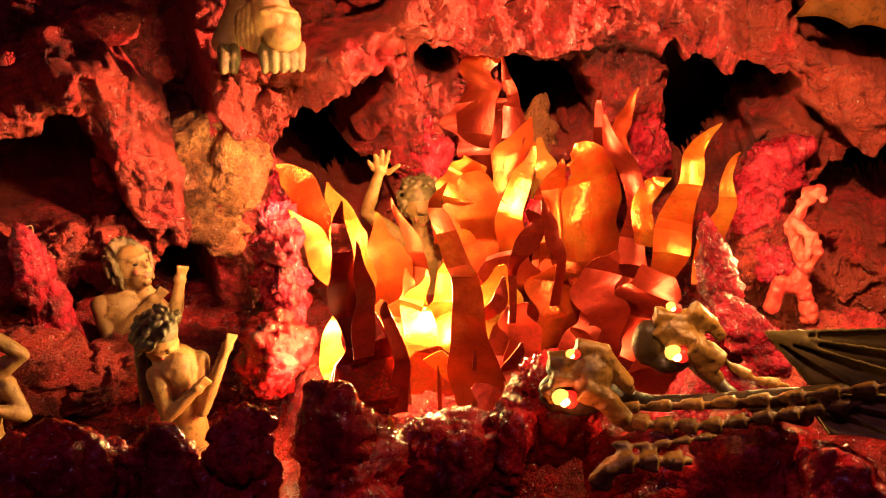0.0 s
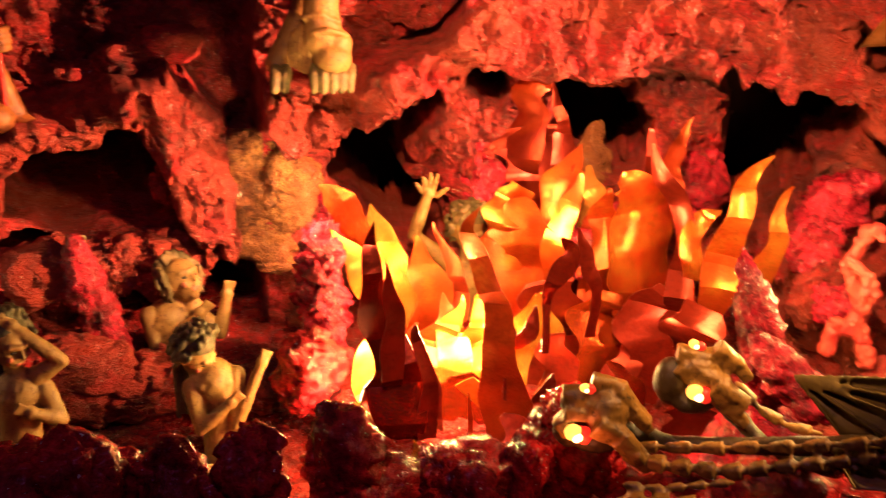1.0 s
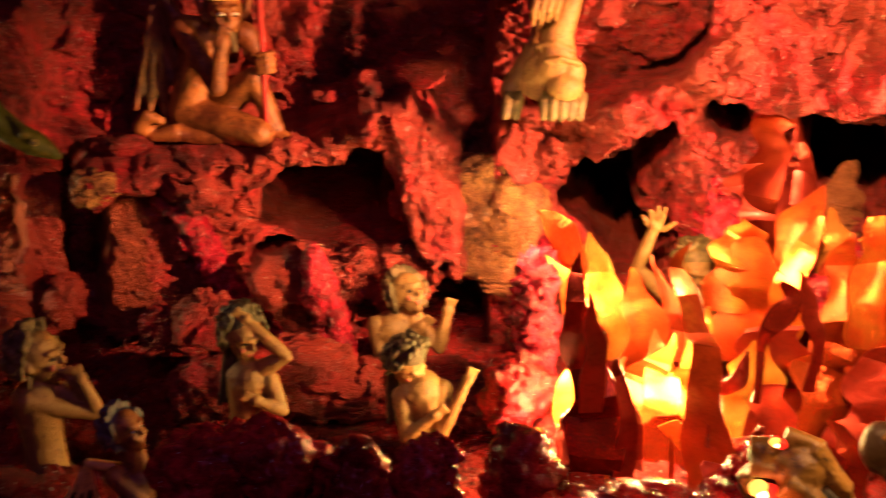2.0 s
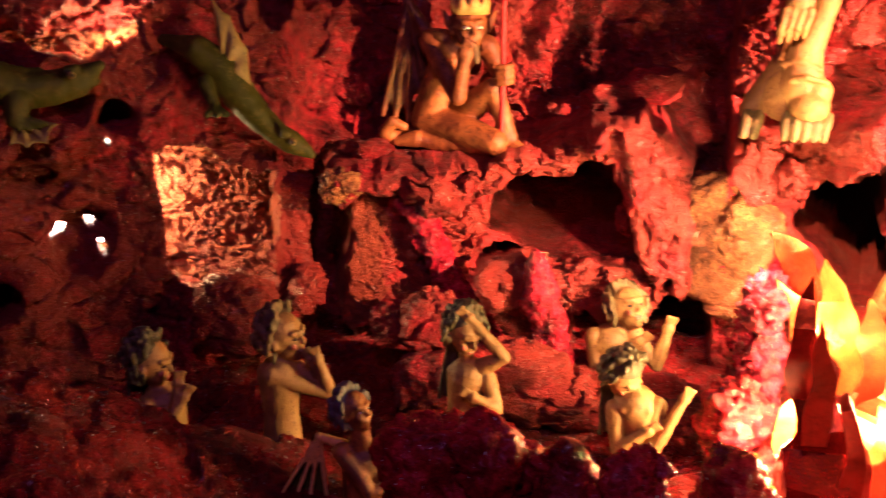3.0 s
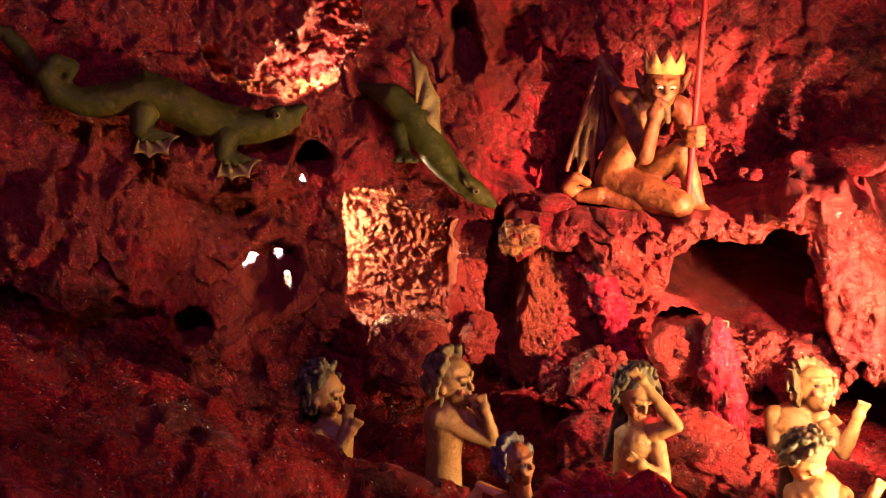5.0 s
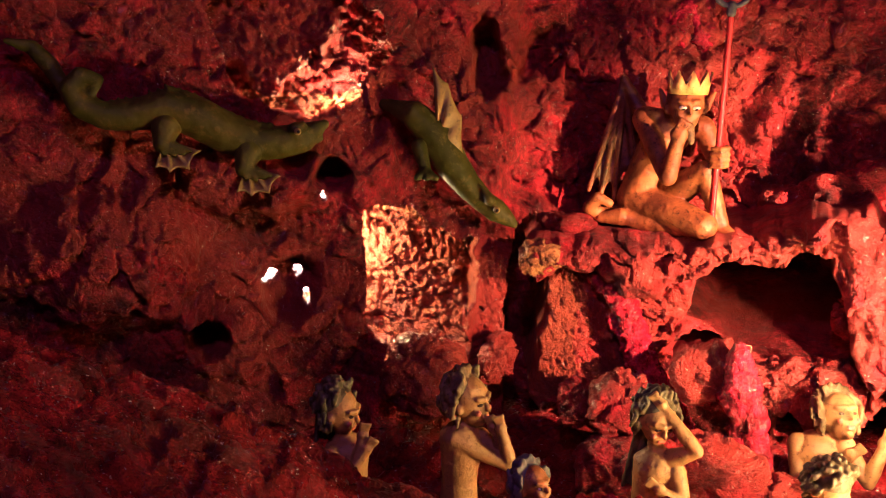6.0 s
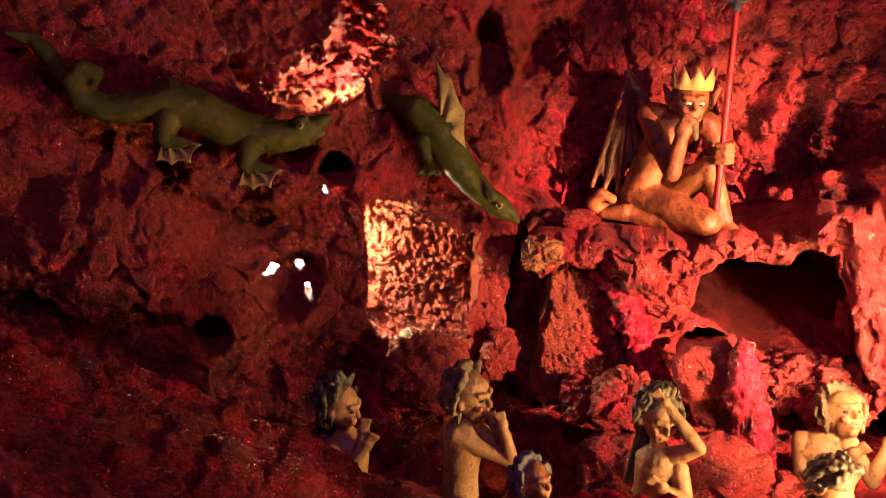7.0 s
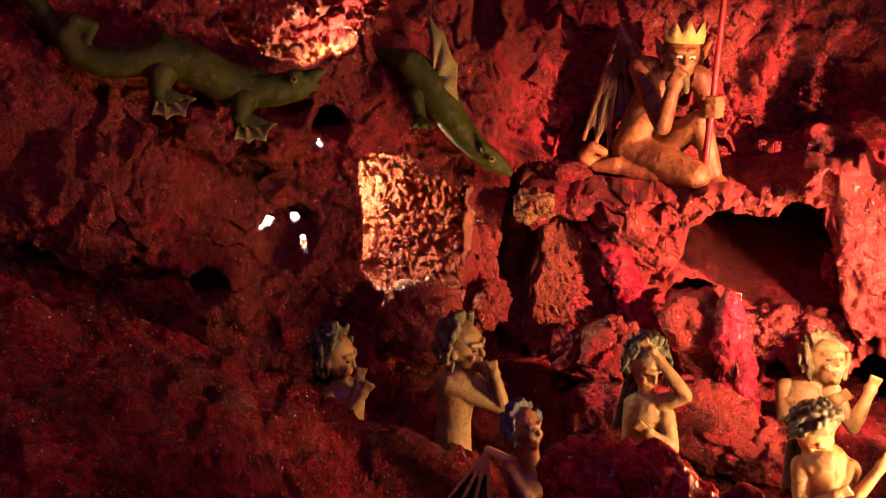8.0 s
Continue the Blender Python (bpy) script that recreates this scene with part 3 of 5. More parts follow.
def rock(name, az, rho, z, size, label, mat=ROCK, taper=0.0, tilt=(0, 0, 0), seed=0, grain=0.8, level=5, square=2.0, amount=1.0):
    """A lump; z is its middle, size its half extents (across, deep, high)."""
    bm = bmesh.new()
    bmesh.ops.create_icosphere(bm, subdivisions=level, radius=1)
    p = np.array([v.co[:] for v in bm.verts])
    p /= ((np.abs(p) ** square).sum(1) ** (1 / square))[:, None]
    k = 1 - taper * (p[:, 2] * 0.5 + 0.5)
    out = p / np.linalg.norm(p, axis=1)[:, None]
    q = p * np.array(size)
    q[:, 0] *= k
    q[:, 1] *= k
    q += out * (amount * relief(q + 31.7 * seed, grain, seed))[:, None]
    for v, c in zip(bm.verts, q):
        v.co = c
    for f in bm.faces:
        f.smooth = True
    me = bpy.data.meshes.new(name)
    bm.to_mesh(me)
    bm.free()
    me.materials.append(mat)
    ob = new(name, me)
    ob.matrix_world = frame_at(az, rho, z) @ Euler([radians(t) for t in tilt]).to_matrix().to_4x4()
    return tagged(ob, label, "rock")


for az, rho, z, s, t, seed in ((-6.6, 1.635, 1.075, (0.070, 0.055, 0.108), -8, 3), (-8.05, 1.600, 1.080, (0.040, 0.045, 0.060), 14, 4), (-6.6, 1.62, 0.985, (0.05, 0.045, 0.045), 0, 22)):
    rock("boulder", az, rho, z, s, "rough tan boulder piled against the grotto wall", TAN, 0.1, (0, t, 0), seed, 0.8, 5, 3.0, 1.0)
for az, rho, z, s, seed in ((-19.35, 1.620, 1.174, (0.043, 0.051, 0.076), 50), (-20.17, 1.590, 1.083, (0.039, 0.046, 0.061), 51), (-32.52, 1.630, 1.200, (0.041, 0.046, 0.093), 52), (-33.39, 1.600, 1.109, (0.047, 0.052, 0.072), 53),
                            (-10.58, 1.490, 1.065, (0.035, 0.040, 0.061), 54), (-28.86, 1.470, 1.052, (0.036, 0.041, 0.052), 55), (-41.83, 1.490, 1.140, (0.052, 0.052, 0.052), 56), (-26.69, 1.420, 1.029, (0.031, 0.041, 0.041), 57)):
    rock("boulder", az, rho, z, s, "knobbly glossy crimson rock in the grotto wall", CRIMSON, 0.1, (0, 0, seed * 31), seed, 0.9, 5, 3.0, 0.85)
for az, rho, z, s, seed in ((0.6, 1.70, 1.285, (0.05, 0.05, 0.025), 60), (-1.8, 1.72, 1.31, (0.045, 0.05, 0.03), 61), (3.0, 1.74, 1.265, (0.04, 0.04, 0.02), 62), (15.5, 1.68, 1.205, (0.05, 0.05, 0.018), 63), (12.5, 1.73, 1.21, (0.05, 0.04, 0.016), 64)):
    rock("rubble", az, rho, z, s, "flat red rubble lying on the rock shelf", ROCK, 0.0, (0, -6, seed * 17), seed, 0.5, 4, 3.0, 0.8)
rock("stalagmite", 4.15, 1.47, 0.950, (0.050, 0.038, 0.122), "tall crimson pointed rock standing on the bank", CRIMSON, 0.55, (0, -9, 0), 5, 0.45, 5, 2.0, 0.7)
rock("boulder", 17.6, 1.575, 1.165, (0.040, 0.035, 0.038), "pitted pale tan knob at the shelf's end", TAN, 0.0, (0, 10, 0), 90, 0.55, 5, 2.4, 1.1)
rock("boulder", 6.6, 1.53, 1.005, (0.055, 0.05, 0.034), "flat broken red slab of rock", ROCK, 0.1, (0, -14, 0), 7, 0.6, 4, 3.5)
rock("boulder", -0.7, 1.60, 0.965, (0.07, 0.05, 0.055), "sandy red mound at the mouth of the hollow", ROCK, 0.1, (0, 8, 0), 80, 0.7, 5, 3.0)
rock("boulder", 2.4, 1.61, 0.955, (0.06, 0.05, 0.05), "sandy red mound at the mouth of the hollow", ROCK, 0.1, (0, -6, 0), 82, 0.7, 5, 3.0)
# added out of view: keeps the lower niche lamp off the upper niche
rock("light_block_ledge", 30.5, 1.80, 1.285, (0.20, 0.10, 0.018), "unseen ledge added inside the hollow rock to block lamp light", ORANGE, 0.0, (0, 0, 0), 81, 0.5, 5, 4.0, 0.5)
rock("boulder", 9.0, 1.775, 1.565, (0.06, 0.035, 0.06), "glossy crimson knob of rock over the devil", CRIMSON, 0.2, (0, 20, 0), 83, 0.8, 5, 2.4)
rock("boulder", -1.25, 1.66, 1.085, (0.030, 0.04, 0.034), "sandy red rock at the side of the hollow", ROCK, 0.1, (0, 0, 0), 93, 0.6, 5, 2.4)
rock("boulder", 11.6, 1.47, 0.955, (0.055, 0.05, 0.06), "red boulder on the bank", ROCK, 0.2, (0, 0, 0), 8, 1.0, 5, 2.4, 0.7)
rock("boulder", 14.3, 1.50, 0.93, (0.05, 0.05, 0.055), "red boulder on the bank", ROCK, 0.2, (0, 0, 40), 9, 1.0, 5, 2.4, 0.7)
rock("boulder", 24.4, 1.55, 0.955, (0.075, 0.06, 0.075), "cracked red boulder below the lit niche", ROCK, 0.3, (0, 0, 10), 10, 0.8)
rock("boulder", 19.9, 1.59, 0.965, (0.030, 0.035, 0.045), "knobbly red rock beside the niche", ROCK, 0.2, (0, 0, 10), 11, 0.6)
rock("boulder", -9.71, 1.360, 0.979, (0.046, 0.046, 0.135), "glossy crimson rock column beside the flames", CRIMSON, 0.25, (0, -6, 0), 12, 0.6, 6, 2.3, 1.5)
rock("boulder", -8.55, 1.280, 0.896, (0.052, 0.052, 0.073), "glossy crimson rock at the foot of the column", WET, 0.2, (0, 0, 0), 13, 0.7)
rock("rock_bank", -1.2, 1.43, 0.815, (0.165, 0.06, 0.055), "long low red bank of cracked plaster rock", ROCK, 0.1, (0, 3, 0), 14, 0.8, 6, 3.5, 0.8)
rock("rock_bank", 8.4, 1.44, 0.845, (0.15, 0.06, 0.065), "long low red bank of cracked plaster rock", ROCK, 0.1, (0, -3, 0), 15, 0.8, 6, 3.5, 0.8)
rock("crag", -37.0, 1.06, 1.100, (0.033, 0.034, 0.112), "glossy crimson crag standing among the flames", CRIMSON, 0.4, (6, -18, 0), 16, 0.45, 5, 2.2, 0.8)
rock("crag", -39.3, 1.03, 1.050, (0.034, 0.034, 0.070), "crimson and orange crag beside the dragons", CRIMSON, 0.3, (0, -42, 0), 17, 0.45, 5, 2.2, 0.8)
rock("boulder", -38.4, 1.08, 0.90, (0.06, 0.05, 0.09), "crimson rock at the foot of the crag", CRIMSON, 0.2, (0, 0, 0), 92, 0.6, 5, 2.4, 0.9)
rock("boulder", -41.02, 1.410, 1.087, (0.042, 0.042, 0.047), "round knobbly crimson rock with hollows", CRIMSON, 0.1, (0, 0, 0), 70, 0.5)
rock("boulder", -42.69, 1.390, 1.010, (0.053, 0.042, 0.042), "round knobbly crimson rock with hollows", CRIMSON, 0.1, (0, 20, 0), 71, 0.5)
rock("boulder", -41.24, 1.420, 1.034, (0.047, 0.052, 0.094), "knobbly red rock with hollows", ROCK, 0.2, (0, 0, 0), 18, 0.6)
rock("boulder", -48.19, 1.320, 0.871, (0.130, 0.109, 0.109), "orange-lit rough red rock slope", ROCK, 0.3, (0, -10, 0), 19, 0.9)
rock("boulder", -27.51, 1.630, 1.116, (0.041, 0.041, 0.093), "pale rough rock post in the hollow", TAN, 0.3, (0, 0, 0), 20, 0.6, 4)
# wet boulders along the front edge
for az, rho, z, r, seed in ((-2.6, 0.88, 1.022, 0.042, 30), (-1.2, 0.86, 0.965, 0.042, 31), (2.6, 0.90, 0.985, 0.046, 37), (6.1, 0.92, 0.980, 0.042, 42), (8.8, 0.92, 0.985, 0.05, 45), (12.0, 0.93, 0.985, 0.05, 38),
                            (-8.1, 0.88, 0.990, 0.044, 32), (-10.4, 0.87, 0.950, 0.05, 40), (-15.3, 0.89, 0.955, 0.038, 39), (-17.9, 0.88, 0.950, 0.044, 33), (-21.2, 0.88, 0.950, 0.044, 41),
                            (-24.3, 0.93, 1.000, 0.048, 35), (-27.2, 0.93, 0.965, 0.042, 46), (-44.5, 0.80, 0.990, 0.058, 36), (-34.0, 0.86, 0.885, 0.10, 47), (-41.0, 0.86, 0.895, 0.10, 48)):
    wide = 1.0 + 0.35 * math.sin(seed * 2.7)
    rock("boulder", az, rho, z, (r * wide, 0.95 * r, r * (1.2 - 0.3 * math.cos(seed * 1.9))), "wet-looking dark red boulder on the front edge", WET, 0.3, (10 * math.sin(seed), 16 * math.cos(seed), seed * 23), seed, 0.62, 5, 2.5, 1.0)


# ---- flames of cut and painted sheet metal ----
def flame(rho, tone_foot, tone_tip, *marks):
    """One tongue of flat sheet, cut along a winding line of (heading, height, width), creased across every few centimetres."""
    flame.count += 1
    rs = random.Random(flame.count)
    rows, cols, thick = 34, 5, 0.0016
    pts = [(spot_at(a, rho, z), wd) for a, z, wd in marks]
    drop = (pts[0][0] - Vector((0, 0, 0.07)), pts[0][1])
    pts = [drop] + pts
    ctrl = [np.array([*p, wd]) for p, wd in pts]
    ctrl = [2 * ctrl[0] - ctrl[1]] + ctrl + [2 * ctrl[-1] - ctrl[-2]]
    spans = len(ctrl) - 3
    line = []
    for i in range(rows):
        t = min(i / (rows - 1) * spans, spans - 1e-6)
        k, f = int(t), t - int(t)
        a, b_, c, d = ctrl[k:k + 4]
        line.append(0.5 * (2 * b_ + (c - a) * f + (2 * a - 5 * b_ + 4 * c - d) * f * f + (3 * b_ - a - 3 * c + d) * f**3))
    foot = spot_at(marks[0][0], rho, marks[0][1])
    sway, beat, start = rs.uniform(0.12, 0.28), rs.uniform(8, 13), rs.uniform(0, 6.3)
    out = Vector((foot.x, foot.y, 0)).normalized()
    low, high = min(p[2] for p in line), max(p[2] for p in line)
    knots = [low]
    while knots[-1] < high:
        knots.append(knots[-1] + rs.uniform(0.022, 0.07))
    bends, at_ = [], 0.0
    slope = rs.choice((-1, 1)) * 0.25
    for k in range(len(knots)):
        bends.append(at_)
        slope = -math.copysign(rs.uniform(0.2, 0.85), slope) if rs.random() < 0.75 else slope * rs.uniform(0.3, 1.0)
        at_ += slope * 0.032 - at_ * 0.4
    yaw, curl = rs.uniform(-0.6, 0.6), rs.choice((-1, 1)) * rs.uniform(0.0, 0.22)
    verts, vals, faces = [], [], []
    for layer in (0, 1):
        for i, p in enumerate(line):
            way = Vector(line[min(i + 1, rows - 1)][:3] - line[max(i - 1, 0)][:3])
            side = way.cross(out).normalized()
            half = max(0.5 * p[3], 0.0006)
            for j in range(cols):
                v = j / (cols - 1) * 2 - 1
                edge_ = v * (1 + 0.14 * math.sin(beat * 1.7 * i / rows + start * 2 + 2.2 * v)) + sway * math.sin(beat * i / rows + start)
                q = Vector(p[:3]) + side * (half * edge_) + out * (np.interp(p[2], knots, bends) + half * (yaw * v + curl * (v * v - 0.5)) + layer * thick)
                verts.append(q[:])
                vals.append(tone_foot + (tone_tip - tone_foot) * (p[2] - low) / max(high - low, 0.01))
    n = rows * cols
    q = grid_quads(rows, cols).reshape(-1, 4)
    rim = [i * cols for i in range(rows)] + [(rows - 1) * cols + j for j in range(1, cols)] + [i * cols + cols - 1 for i in range(rows - 2, -1, -1)] + [j for j in range(cols - 2, 0, -1)]
    rims = np.array([(a, b_, b_ + n, a + n) for a, b_ in zip(rim, rim[1:] + rim[:1])])
    faces += [q[:, ::-1], q + n, rims]
    me = mesh_from("flame", np.array(verts) - np.array(foot), np.concatenate(faces), FLAME, True)
    me.set_sharp_from_angle(angle=radians(24))
    me.attributes.new("tone", "FLOAT", "POINT").data.foreach_set("value", np.array(vals, np.float32))
    ob = new("flame", me)
    ob.location = foot
    mean = 0.5 * (tone_foot + tone_tip)
    word = "bright yellow" if mean < 0.25 else "orange" if mean < 0.6 else "dark red"
    return tagged(ob, f"{word} flame tongue cut from creased sheet metal", "flame", "sheet metal flames")


flame.count = 0
# tones mix paint with light: lamplit sheets are set paler, unlit ones darker
flame(1.50, .55, .75, (-23.70, 1.080, 0.039), (-23.50, 1.149, 0.106), (-23.13, 1.193, 0.109), (-22.95, 1.217, 0.078))
flame(1.50, .65, .35, (-22.96, 1.211, 0.056), (-23.02, 1.254, 0.052), (-23.38, 1.291, 0.044), (-23.73, 1.326, 0.007))
flame(1.48, .8, .9, (-25.07, 1.180, 0.039), (-25.19, 1.223, 0.023), (-24.57, 1.259, 0.016), (-24.24, 1.297, 0.003))
flame(1.45, .4, .35, (-24.56, 1.082, 0.043), (-25.05, 1.126, 0.056), (-25.73, 1.163, 0.037), (-26.28, 1.201, 0.002))
flame(1.46, .0, .1, (-27.21, 1.075, 0.040), (-27.22, 1.125, 0.037), (-26.73, 1.170, 0.007))
flame(1.47, .5, .3, (-32.04, 1.166, 0.033), (-32.28, 1.212, 0.020), (-32.84, 1.255, 0.002))
flame(1.46, .9, .9, (-30.68, 1.186, 0.018), (-30.52, 1.218, 0.011), (-30.55, 1.249, 0.002))
flame(1.44, .10, .05, (-21.73, 1.058, 0.077), (-22.11, 1.099, 0.067), (-22.73, 1.130, 0.042))
flame(1.42, .25, .15, (-23.30, 0.977, 0.109), (-23.19, 1.038, 0.104), (-22.72, 1.086, 0.088), (-21.68, 1.110, 0.018))
flame(1.41, .3, .3, (-24.97, 1.032, 0.046), (-25.39, 1.091, 0.037), (-26.01, 1.139, 0.022), (-26.28, 1.175, 0.003))
flame(1.40, .45, .35, (-28.36, 0.999, 0.058), (-28.01, 1.063, 0.051), (-27.92, 1.115, 0.040), (-28.05, 1.155, 0.004))
flame(1.41, .40, .35, (-30.97, 0.998, 0.104), (-30.50, 1.062, 0.097), (-30.00, 1.119, 0.085), (-29.41, 1.161, 0.052), (-28.72, 1.171, 0.018))
flame(1.38, .3, .5, (-27.34, 0.986, 0.031), (-26.67, 1.035, 0.024), (-26.79, 1.083, 0.013), (-27.08, 1.112, 0.002))
flame(1.36, .95, .95, (-33.45, 0.964, 0.053), (-33.14, 1.032, 0.041), (-33.21, 1.089, 0.032), (-32.28, 1.143, 0.035), (-31.15, 1.188, 0.026), (-30.31, 1.234, 0.007))
flame(1.35, .3, .2, (-33.53, 1.101, 0.031), (-34.17, 1.133, 0.021), (-34.93, 1.145, 0.002))
flame(1.32, .50, .02, (-34.72, 0.975, 0.042), (-35.09, 1.047, 0.057), (-35.75, 1.115, 0.047), (-35.99, 1.162, 0.038), (-35.97, 1.196, 0.028), (-36.47, 1.226, 0.018), (-37.40, 1.244, 0.002))
flame(1.30, .15, .05, (-37.77, 1.066, 0.037), (-38.11, 1.117, 0.033), (-38.22, 1.155, 0.021), (-38.27, 1.186, 0.013), (-38.77, 1.206, 0.002))
flame(1.36, .55, .45, (-13.04, 1.028, 0.021), (-11.78, 1.091, 0.053), (-10.41, 1.140, 0.039), (-9.46, 1.160, 0.005))
flame(1.36, .12, .05, (-15.04, 0.987, 0.048), (-13.94, 1.041, 0.054), (-13.30, 1.089, 0.035), (-12.74, 1.125, 0.003))
flame(1.34, .05, .10, (-13.42, 0.945, 0.005), (-12.40, 0.995, 0.038), (-11.44, 1.044, 0.038), (-10.58, 1.082, 0.013), (-10.03, 1.096, 0.002))
flame(1.33, .35, .45, (-18.40, 1.016, 0.030), (-17.81, 1.054, 0.019), (-17.04, 1.082, 0.010), (-16.66, 1.108, 0.002))
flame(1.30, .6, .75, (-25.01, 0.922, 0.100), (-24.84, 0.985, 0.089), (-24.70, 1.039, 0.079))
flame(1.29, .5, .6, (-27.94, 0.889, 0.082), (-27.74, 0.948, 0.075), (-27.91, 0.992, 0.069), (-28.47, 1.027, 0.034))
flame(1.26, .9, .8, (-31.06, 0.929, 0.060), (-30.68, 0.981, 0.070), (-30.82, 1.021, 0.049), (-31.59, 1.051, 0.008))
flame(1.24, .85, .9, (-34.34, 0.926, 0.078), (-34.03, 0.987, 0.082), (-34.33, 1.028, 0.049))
flame(1.30, .45, .35, (-16.58, 0.920, 0.067), (-16.56, 0.981, 0.062), (-16.31, 1.028, 0.051), (-15.85, 1.067, 0.025), (-15.48, 1.098, 0.003))
flame(1.24, 0.0, 0.1, (-16.69, 0.840, 0.034), (-17.26, 0.888, 0.039), (-17.73, 0.935, 0.052), (-17.97, 0.982, 0.033), (-18.32, 1.013, 0.013), (-18.41, 1.036, 0.002))
flame(1.24, 0.0, 0.2, (-20.19, 0.907, 0.048), (-19.65, 0.950, 0.049), (-19.87, 0.992, 0.033), (-20.22, 1.037, 0.025), (-20.31, 1.079, 0.003))
flame(1.25, 0.3, 0.45, (-16.33, 0.884, 0.060), (-17.07, 0.959, 0.050), (-17.51, 0.996, 0.025), (-17.26, 1.023, 0.003))
flame(1.26, .05, .15, (-22.50, 0.903, 0.052), (-23.38, 0.951, 0.077), (-23.69, 0.989, 0.059), (-23.59, 1.028, 0.017))
flame(1.20, .02, .05, (-12.53, 0.843, 0.045), (-12.10, 0.905, 0.042), (-11.75, 0.952, 0.029), (-12.23, 0.991, 0.003))
flame(1.18, .1, .05, (-21.93, 0.853, 0.007), (-20.15, 0.892, 0.025), (-18.58, 0.931, 0.032))
flame(1.20, .6, .7, (-25.23, 0.897, 0.052), (-24.92, 0.949, 0.051), (-24.50, 0.985, 0.034))
flame(1.16, .7, .8, (-34.43, 0.862, 0.075), (-34.00, 0.911, 0.066), (-33.22, 0.938, 0.016))
flame(1.22, .2, .4, (-14.77, 0.931, 0.018), (-15.11, 0.963, 0.013), (-15.42, 0.989, 0.005))
flame(1.19, .75, .7, (-18.56, 0.789, 0.121), (-18.49, 0.853, 0.117), (-18.83, 0.903, 0.069), (-19.11, 0.932, 0.008))
flame(1.17, .6, .55, (-19.13, 0.831, 0.005), (-18.99, 0.878, 0.007), (-18.76, 0.925, 0.002))
flame(1.24, .7, .75, (-29.03, 0.888, 0.052), (-29.86, 0.928, 0.044), (-30.32, 0.957, 0.012))
flame(1.16, .65, .8, (-30.10, 0.933, 0.032), (-29.39, 0.960, 0.024), (-28.14, 0.976, 0.005))
# front row: dark tones hold the shade of sheets lit from behind
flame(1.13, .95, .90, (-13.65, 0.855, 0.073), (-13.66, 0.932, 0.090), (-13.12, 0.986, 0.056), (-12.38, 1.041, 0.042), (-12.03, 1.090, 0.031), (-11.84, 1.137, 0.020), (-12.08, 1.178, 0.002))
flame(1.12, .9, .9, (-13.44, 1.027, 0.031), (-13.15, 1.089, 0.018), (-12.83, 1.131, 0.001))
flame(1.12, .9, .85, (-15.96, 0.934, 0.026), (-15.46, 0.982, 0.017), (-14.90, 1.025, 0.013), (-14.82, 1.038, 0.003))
flame(1.11, .65, .20, (-21.95, 0.885, 0.071), (-21.09, 0.944, 0.071), (-20.29, 1.000, 0.047), (-20.45, 1.059, 0.034), (-19.51, 1.107, 0.034), (-18.50, 1.147, 0.026), (-18.04, 1.176, 0.016), (-18.82, 1.203, 0.001))
flame(1.11, 1.0, 1.0, (-21.12, 1.002, 0.005), (-21.93, 1.023, 0.017), (-22.81, 1.048, 0.017), (-22.89, 1.075, 0.002))
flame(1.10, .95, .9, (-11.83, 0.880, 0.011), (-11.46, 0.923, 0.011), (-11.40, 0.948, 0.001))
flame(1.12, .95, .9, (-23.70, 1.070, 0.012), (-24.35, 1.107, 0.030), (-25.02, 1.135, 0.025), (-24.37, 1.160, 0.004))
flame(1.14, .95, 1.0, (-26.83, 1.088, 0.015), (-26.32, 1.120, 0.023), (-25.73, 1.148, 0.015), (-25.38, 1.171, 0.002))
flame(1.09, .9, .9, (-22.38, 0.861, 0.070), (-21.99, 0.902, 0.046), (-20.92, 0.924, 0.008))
flame(1.06, .1, .1, (-14.74, 0.863, 0.018), (-14.90, 0.880, 0.013), (-14.65, 0.899, 0.001))
flame(1.06, .1, .2, (-21.51, 0.868, 0.008), (-21.86, 0.879, 0.011), (-22.20, 0.890, 0.002))
flame(1.10, .9, .9, (-23.87, 0.909, 0.036), (-23.93, 0.953, 0.026), (-24.22, 0.988, 0.005))
flame(1.14, .8, .9, (-16.85, 0.889, 0.011), (-16.50, 0.931, 0.013), (-16.24, 0.955, 0.002))


# ---- carved figures ----
def ring_of(p, r, x, y, seg=14):
    return [p + (x * math.cos(2 * math.pi * k / seg) + y * math.sin(2 * math.pi * k / seg)) * r for k in range(seg)]


def add_capsule(bm, p0, r0, p1, r1, seg=14):
    p0, p1 = Vector(p0), Vector(p1)
    seg = 32 if max(r0, r1) > 0.011 else seg
    axis = (p1 - p0).normalized() if (p1 - p0).length > 1e-6 else Vector((0, 0, 1))
    x = axis.orthogonal().normalized()
    y = axis.cross(x)
    rings = [ring_of(p0 - axis * (r0 * math.cos(a)), r0 * math.sin(a), x, y, seg) for a in (0.35, 0.75, 1.15, math.pi / 2)]
    rings += [ring_of(p1 + axis * (r1 * math.sin(a)), r1 * math.cos(a), x, y, seg) for a in (0, 0.42, 0.82, 1.22)]
    vs = [[bm.verts.new(c) for c in ring] for ring in rings]
    for a, c in zip(vs, vs[1:]):
        for k in range(seg):
            bm.faces.new((a[k], a[(k + 1) % seg], c[(k + 1) % seg], c[k]))
    bm.faces.new(vs[0][::-1])
    bm.faces.new(vs[-1])


def add_oval(bm, centre, radii, turn=(0, 0, 0)):
    m = Matrix.Translation(centre) @ Euler([radians(t) for t in turn]).to_matrix().to_4x4() @ Matrix.Diagonal((*radii, 1))
    bmesh.ops.create_icosphere(bm, subdivisions=3, radius=1, matrix=m)


